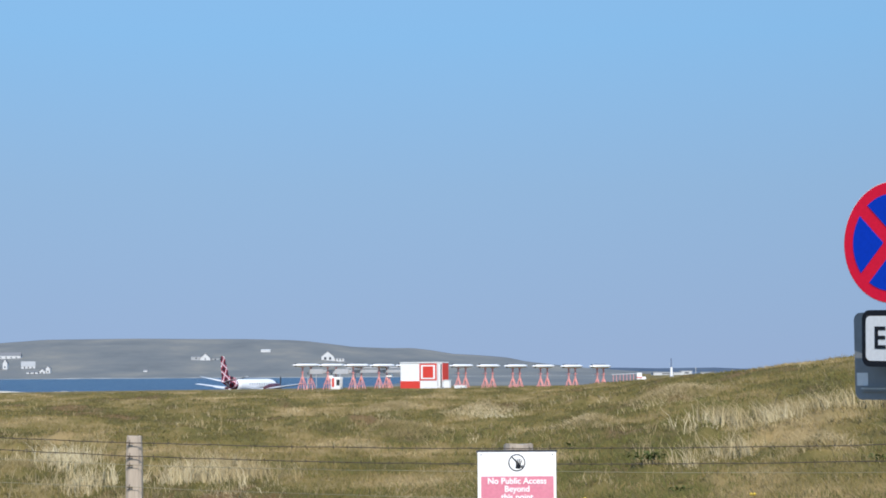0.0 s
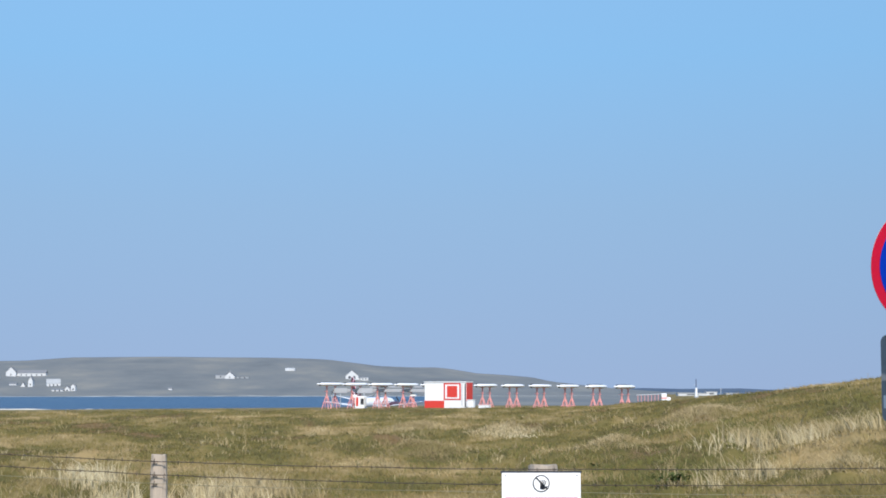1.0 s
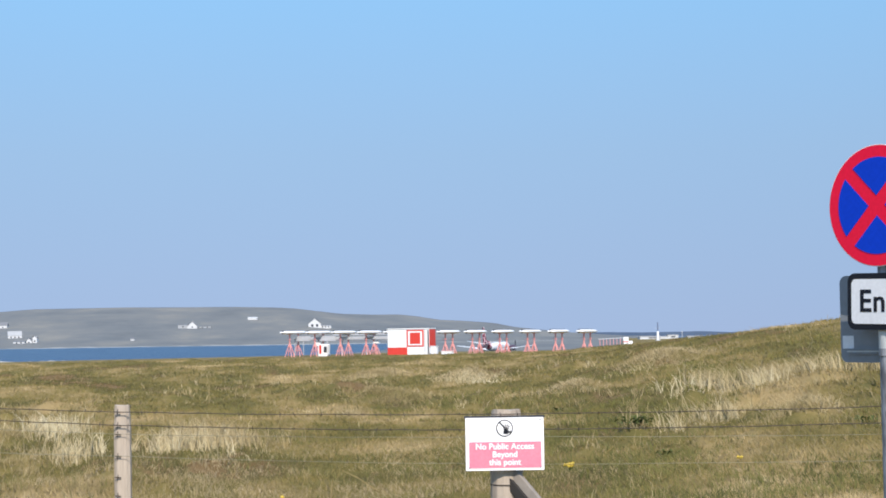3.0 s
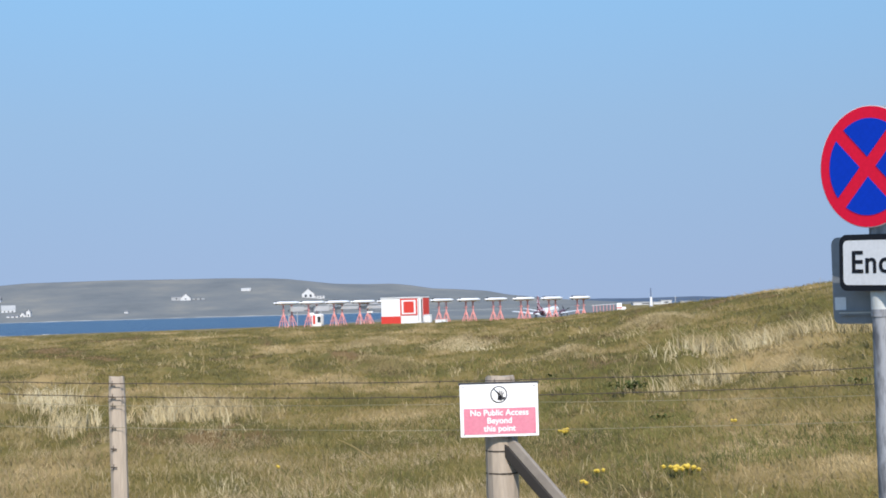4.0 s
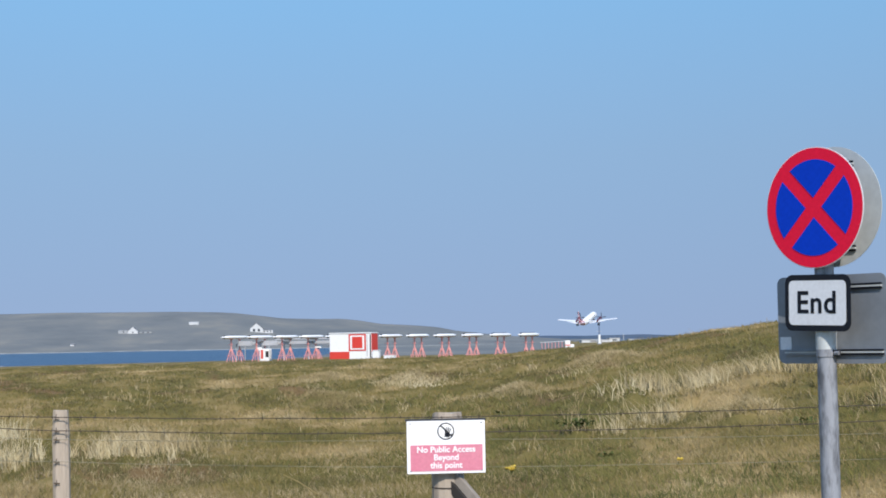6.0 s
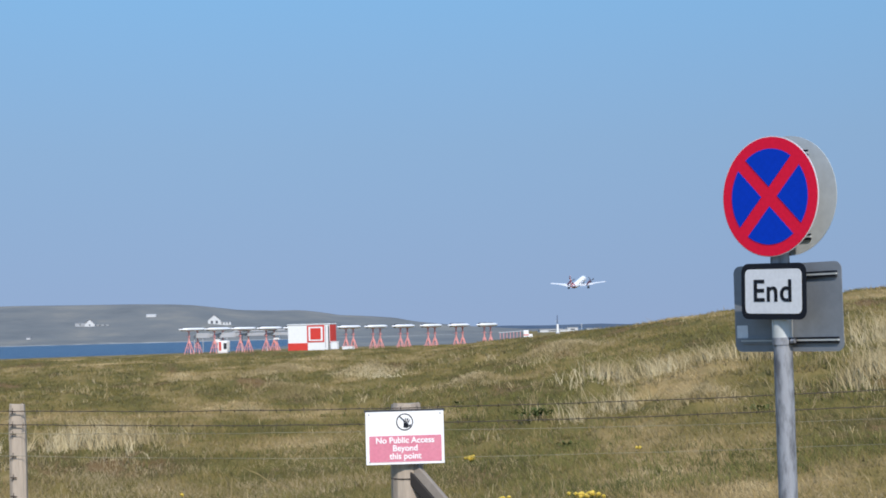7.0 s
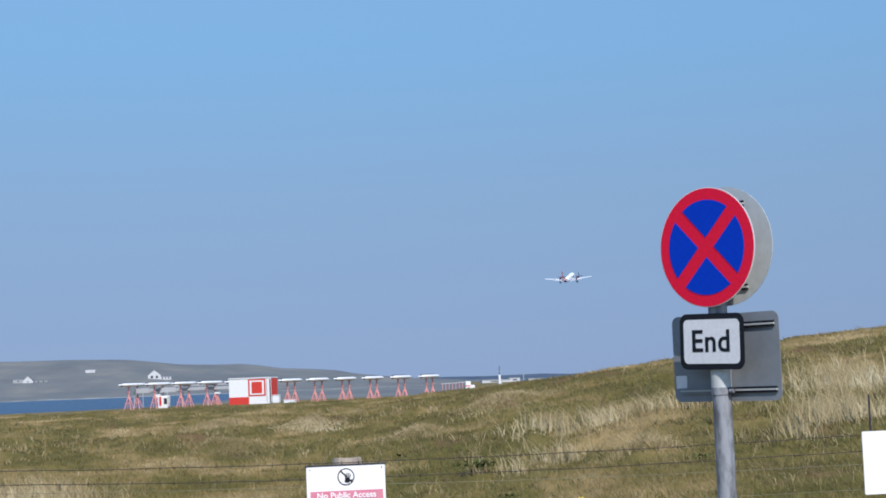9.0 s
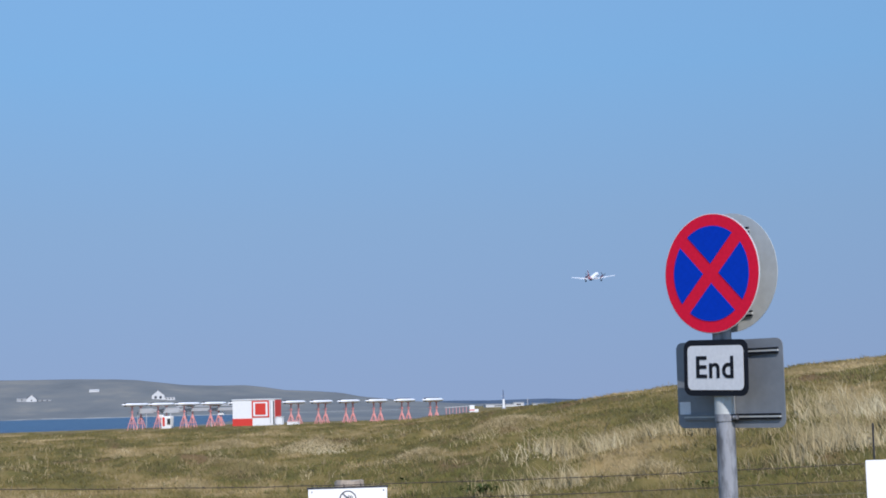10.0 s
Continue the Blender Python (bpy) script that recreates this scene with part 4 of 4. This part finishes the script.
def blades(name, count, seed, dmin, dmax, power, b0, b1, hmin, hmax, width, lean, material, label, keep=None, bend=False, spots=None, tuft=0):
    g = np.random.RandomState(seed)
    if spots is not None:
        q = np.array(spots)[g.choice(len(spots), count, p=np.array([c[2] * c[3] for c in spots]) / sum(c[2] * c[3] for c in spots))]
        x, y = q[:, 0] + q[:, 2] * 0.72 * g.randn(count), q[:, 1] + q[:, 3] * 0.8 * g.randn(count)
        d = np.hypot(x, y)
    else:
        d = dmin * (dmax / dmin) ** (g.rand(count) ** power)
        b = np.radians(b0 + (b1 - b0) * g.rand(count))
        x, y = d * np.sin(b), d * np.cos(b)
    if tuft:                                   # gather the blades into tufts
        q = g.randint(0, count // tuft, count)
        x, y = x[q] + 0.035 * g.randn(count), y[q] + 0.05 * g.randn(count)
        d = np.hypot(x, y)
    if keep:
        p = keep(x, y)
        ok = g.rand(count) < p
        x, y, d = x[ok], y[ok], d[ok]
    n = len(x)
    z = ground_z(x, y) - 0.01
    h = (hmin + (hmax - hmin) * g.rand(n) ** 1.6) * (0.75 + 0.5 * g.rand(n))
    w = width * (0.7 + 0.6 * g.rand(n)) * np.clip(d / 18, 0.8, 2.2)
    a = (g.rand(n) - 0.5) * 2.6
    dx, dy = np.cos(a) * w / 2, np.sin(a) * w / 2 * 0.6
    lx, ly = h * (g.randn(n) * lean - 0.12), h * (0.05 + np.abs(g.randn(n)) * lean)
    if not bend:
        co = np.empty((n, 3, 3))
        co[:, 0] = np.stack([x - dx, y - dy, z], 1)
        co[:, 1] = np.stack([x + dx, y + dy, z], 1)
        co[:, 2] = np.stack([x + lx, y + ly, z + h], 1)
        k = 3
        faces = np.arange(n * 3).reshape(n, 3)
    else:
        co = np.empty((n, 5, 3))
        co[:, 0] = np.stack([x - dx, y - dy, z], 1)
        co[:, 1] = np.stack([x + dx, y + dy, z], 1)
        co[:, 2] = np.stack([x + dx * .8 + lx * .35, y + dy * .8 + ly * .35, z + h * .6], 1)
        co[:, 3] = np.stack([x - dx * .8 + lx * .35, y - dy * .8 + ly * .35, z + h * .6], 1)
        co[:, 4] = np.stack([x + lx * 1.15, y + ly * 1.15, z + h * .97], 1)
        i = np.arange(n)[:, None] * 5
        faces = np.concatenate([i + np.array([[0, 1, 2]]), i + np.array([[0, 2, 3]]), i + np.array([[3, 2, 4]])])
    me = bpy.data.meshes.new(name)
    me.vertices.add(co.size // 3)
    me.vertices.foreach_set("co", co.ravel())
    me.loops.add(faces.size)
    me.loops.foreach_set("vertex_index", faces.ravel().astype(np.int32))
    me.polygons.add(len(faces))
    me.polygons.foreach_set("loop_start", (np.arange(len(faces)) * 3).astype(np.int32))
    me.update()
    up = np.stack([g.randn(n) * 0.38, g.randn(n) * 0.38 - 0.15, np.ones(n)], 1)
    up /= np.linalg.norm(up, axis=1)[:, None]
    me.normals_split_custom_set_from_vertices(np.repeat(up, co.shape[1], 0))
    ob = link(name, me, material)
    tagged(ob, label, "grass", kind="stuff")
    return ob


M_plume = patchy("pale_plume_grass", [(0.2, (0.23, 0.175, 0.080)), (0.5, (0.37, 0.295, 0.155)), (0.85, (0.58, 0.50, 0.32))], (0.5, 3.0), island=True)
M_cap = patchy("lit_tussock_caps", [(0.2, (0.13, 0.108, 0.036)), (0.5, (0.23, 0.175, 0.078)), (0.85, (0.40, 0.32, 0.175))], (0.6, 3.0), island=True)
M_matted = patchy("matted_dead_grass", [(0.2, (0.16, 0.115, 0.048)), (0.5, (0.275, 0.202, 0.103)), (0.85, (0.43, 0.335, 0.195))], (0.7, 3.0), island=True)
blades("meadow_grass", 520000, 5, 10.5, 68, 0.75, -17, 24, 0.025, 0.075, 0.012, 0.8, M_blade, "short green and olive coastal turf")
blades("matted_grass", 170000, 9, 10.5, 21, 1.0, -17, 24, 0.02, 0.07, 0.008, 0.9, M_matted, "short matted beige grass below the fence",
       keep=lambda x, y: np.clip((20.5 - np.hypot(x, y)) / 5, 0, 1) * np.clip(1.15 - 0.36 * (x - 0.3), 0.16, 1.4) * np.clip(0.75 + 0.9 * lumps(x, y, 1.3, 17), 0.05, 1))
blades("dry_grass", 420000, 6, 10.5, 55, 0.9, -17, 24, 0.04, 0.15, 0.0065, 0.42, M_straw, "tall straw-coloured tussock grass bending in wind",
       keep=lambda x, y: np.clip(straw_field(x, y)[0] * 0.25 + straw_field(x, y)[1] * 0.14 + 0.006 + 0.06 * np.clip((17 - np.hypot(x, y)) / 4, 0, 1) * np.clip(1.0 - 0.30 * (x - 0.3), 0.2, 1.3), 0, 1), bend=True, tuft=12)
M_fresh = patchy("fresh_green_blades", [(0.2, (0.068, 0.070, 0.018)), (0.5, (0.108, 0.103, 0.027)), (0.85, (0.185, 0.158, 0.052))], (0.8, 4.0), island=True)
blades("green_grass", 200000, 14, 11, 30, 1.0, -17, 24, 0.03, 0.10, 0.0085, 0.5, M_fresh, "fresh green grass tufts among the dry turf",
       keep=lambda x, y: np.clip(0.30 + 0.75 * lumps(x, y, 1.2, 19), 0, 1) * np.clip(0.35 + 0.22 * (x + 0.5), 0.2, 1), bend=True, tuft=10)
# paler dry blades on the mound tops, their sunlit look put into the colour
blades("mound_grass", 300000, 12, 12, 50, 0.85, -17, 24, 0.04, 0.15, 0.008, 0.45, M_cap, "pale dry tufts that paint lit tops on small turf mounds",
       keep=lambda x, y: np.clip(tussocks(x, y) * 0.55, 0, 1), bend=True, tuft=10)
blades("thatch_grass", 16000, 8, 0, 0, 1, 0, 0, 0.04, 0.10, 0.010, 0.8, M_straw, "short bleached thatch on grassy hummocks", spots=THATCH)
for count, seed, spots, stuff in ((4200, 7, PATCHES[:2], M_straw), (15000, 16, PATCHES[2:], M_plume)):
    blades("tussock_grass", count, seed, 0, 0, 1, 0, 0, 0.08, 0.32, 0.008, 0.40, stuff, "pale bleached tussocks of tall dry grass",
           keep=lambda x, y: np.clip(0.45 + 1.3 * lumps(x, y, 4.5, 15), 0.06, 1), bend=True, spots=spots, tuft=8)

# single stems, flowers, low green bushes
M_petal = worn("yellow_petals", (0.64, 0.44, 0.05), 0.6, dirt=0.2, coarse=20)
M_leaf = patchy("dark_green_leaves", [(0.3, (0.060, 0.078, 0.022)), (0.6, (0.085, 0.105, 0.032)), (0.9, (0.14, 0.15, 0.055))], (2, 20), island=True)


def gz(x, y):
    return float(ground_z(np.array([x]), np.array([y]))[0])


def stems(x, y, p, q, seed, label):
    m = pose(x, y, gz(x, y) - 0.02)
    s = empty("dry_stem", m, label, "plant stem")
    part("stalk", tube((0, 0, 0), p, 0.006, 0.005, 6), M_straw, s)
    part("tip", tube(p, q, 0.006, 0.003, 6), M_straw, s)


stems(-3.4, 27.9, (0.0, 0, 0.3), (0.02, 0, 0.46), 1, "upright pale dry stem in the turf")
stems(-1.75, 33.4, (-0.12, 0, 0.2), (-0.28, 0, 0.42), 2, "leaning pale dry stem in the turf")
stems(-0.30, 15.4, (-0.2, 0, 0.14), (-0.36, 0, 0.22), 3, "flattened pale dry stem in the turf")
stems(-0.68, 12.9, (0.04, 0, 0.3), (0.05, 0, 0.42), 4, "upright pale dry stem in the turf")


def flowers(x, y, n, spread, h, seed):
    g = random.Random(seed)
    z0 = gz(x, y)
    f = empty("flower_clump", pose(x, y, z0), "clump of small yellow wild flowers in grass", "flowers", "yellow flowers")
    sb, lb = bmesh.new(), bmesh.new()
    for k in range(n):
        px, py, ph = g.gauss(0, spread), g.gauss(0, spread), h * g.uniform(0.75, 1.15)
        tube((px, py, -0.02), (px, py, ph), 0.003, 0.002, 5, sb)
        bb = bmesh.new()
        for j in range(9):
            a = radians(40 * j)
            p0, r = Vector((px, py, ph)), g.uniform(0.020, 0.030)
            v = [bb.verts.new(p0), bb.verts.new(p0 + Vector((math.cos(a - .3) * r * .7, math.sin(a - .3) * r * .7, .008))), bb.verts.new(p0 + Vector((math.cos(a) * r, math.sin(a) * r, .002))), bb.verts.new(p0 + Vector((math.cos(a + .3) * r * .7, math.sin(a + .3) * r * .7, .008)))]
            bb.faces.new(v)
        bmesh.ops.create_icosphere(bb, subdivisions=1, radius=0.017, matrix=Matrix.Translation((px, py, ph)))
        part("flower_head", bb, M_petal, f)
    tagged(part("stalks", sb, M_leaf, f), kind="stuff")


flowers(1.52, 16.1, 14, 0.02, 0.08, 1)
flowers(2.04, 12.35, 26, 0.05, 0.07, 2)
flowers(2.90, 14.75, 2, 0.03, 0.05, 3)
flowers(1.44, 12.8, 4, 0.05, 0.06, 4)
flowers(1.35, 12.5, 3, 0.05, 0.05, 5)
flowers(-1.18, 15.0, 2, 0.01, 0.05, 6)


def weeds(x, y, n, rx, h, seed):
    g = random.Random(seed)
    bm = bmesh.new()
    for k in range(n):
        px, py = g.gauss(0, rx), g.gauss(0, rx * 0.6)
        for j in range(3):
            a, l2, w2, up = g.uniform(0, 6.28), g.uniform(0.04, 0.10), g.uniform(0.008, 0.02), h * g.uniform(0.2, 1.0)
            d, s = Vector((math.cos(a), math.sin(a), 0)), Vector((-math.sin(a), math.cos(a), 0))
            p0 = Vector((px, py, up * 0.4))
            v = [bm.verts.new(p) for p in (p0, p0 + d * l2 * .5 + s * w2 + Vector((0, 0, up * .5)), p0 + d * l2 + Vector((0, 0, up * .55)), p0 + d * l2 * .5 - s * w2 + Vector((0, 0, up * .5)))]
            bm.faces.new(v)
    w = empty("weed_clump", pose(x, y, gz(x, y)), "dark green leafy weed clump in the turf", "weeds", "green weeds")
    part("leaves", bm, M_leaf, w)


weeds(2.49, 18.5, 24, 0.10, 0.12, 1)
weeds(2.49, 16.4, 10, 0.05, 0.08, 2)
weeds(2.07, 23.5, 5, 0.02, 0.08, 3)
weeds(4.3, 15.9, 14, 0.10, 0.09, 4)


# ---------------------------------------------------------------- what moves
def motions():
    # seconds, bearing, distance ahead, height of the wheels, nose-up angle
    flight = [(0.0, -5.94, 315, -3.25, 0.0), (0.5, -4.20, 335, -3.30, 0.0), (1.0, -2.53, 357, -3.38, 0.0), (1.5, -0.98, 381, -3.46, 0.0), (2.0, 0.44, 406, -3.54, 0.0), (2.5, 1.74, 433, -3.58, 0.2), (3.0, 2.96, 460, -3.58, 0.5),
              (3.5, 3.98, 489, -3.57, 1.5), (4.0, 4.98, 515, -3.5, 3.5), (4.5, 5.88, 541, -2.9, 8.5), (5.0, 6.72, 567, -0.9, 12.5), (5.5, 7.46, 592, 2.3, 13.5), (6.0, 8.14, 617, 6.1, 14.0), (6.5, 8.74, 642, 11.0, 14.5), (7.0, 9.28, 667, 17.0, 14.5),
              (7.5, 9.77, 693, 23.3, 14.5), (8.0, 10.18, 720, 30.4, 14.5), (8.5, 10.62, 749, 37.7, 14.5), (9.0, 11.04, 779, 45.5, 14.5), (9.5, 11.40, 810, 53.8, 14.5), (10.0, 11.75, 841, 62.6, 14.5)]
    walk(plane, [(t, pose(y * math.tan(radians(b)), y, z, tilt, 0, -HEADING - 2.0 * max(0.0, 1 - t / 4.5) - 4.0 * min(1.0, max(0.0, t - 4.0)))) for t, b, y, z, tilt in flight])
    for p, x in zip(props, (-3.9, 3.9)):
        walk(p, [(k / 30, pose(x, 3.65, 2.10, 0, (80 * k) % 360, 0)) for k in range(301)])


motions()
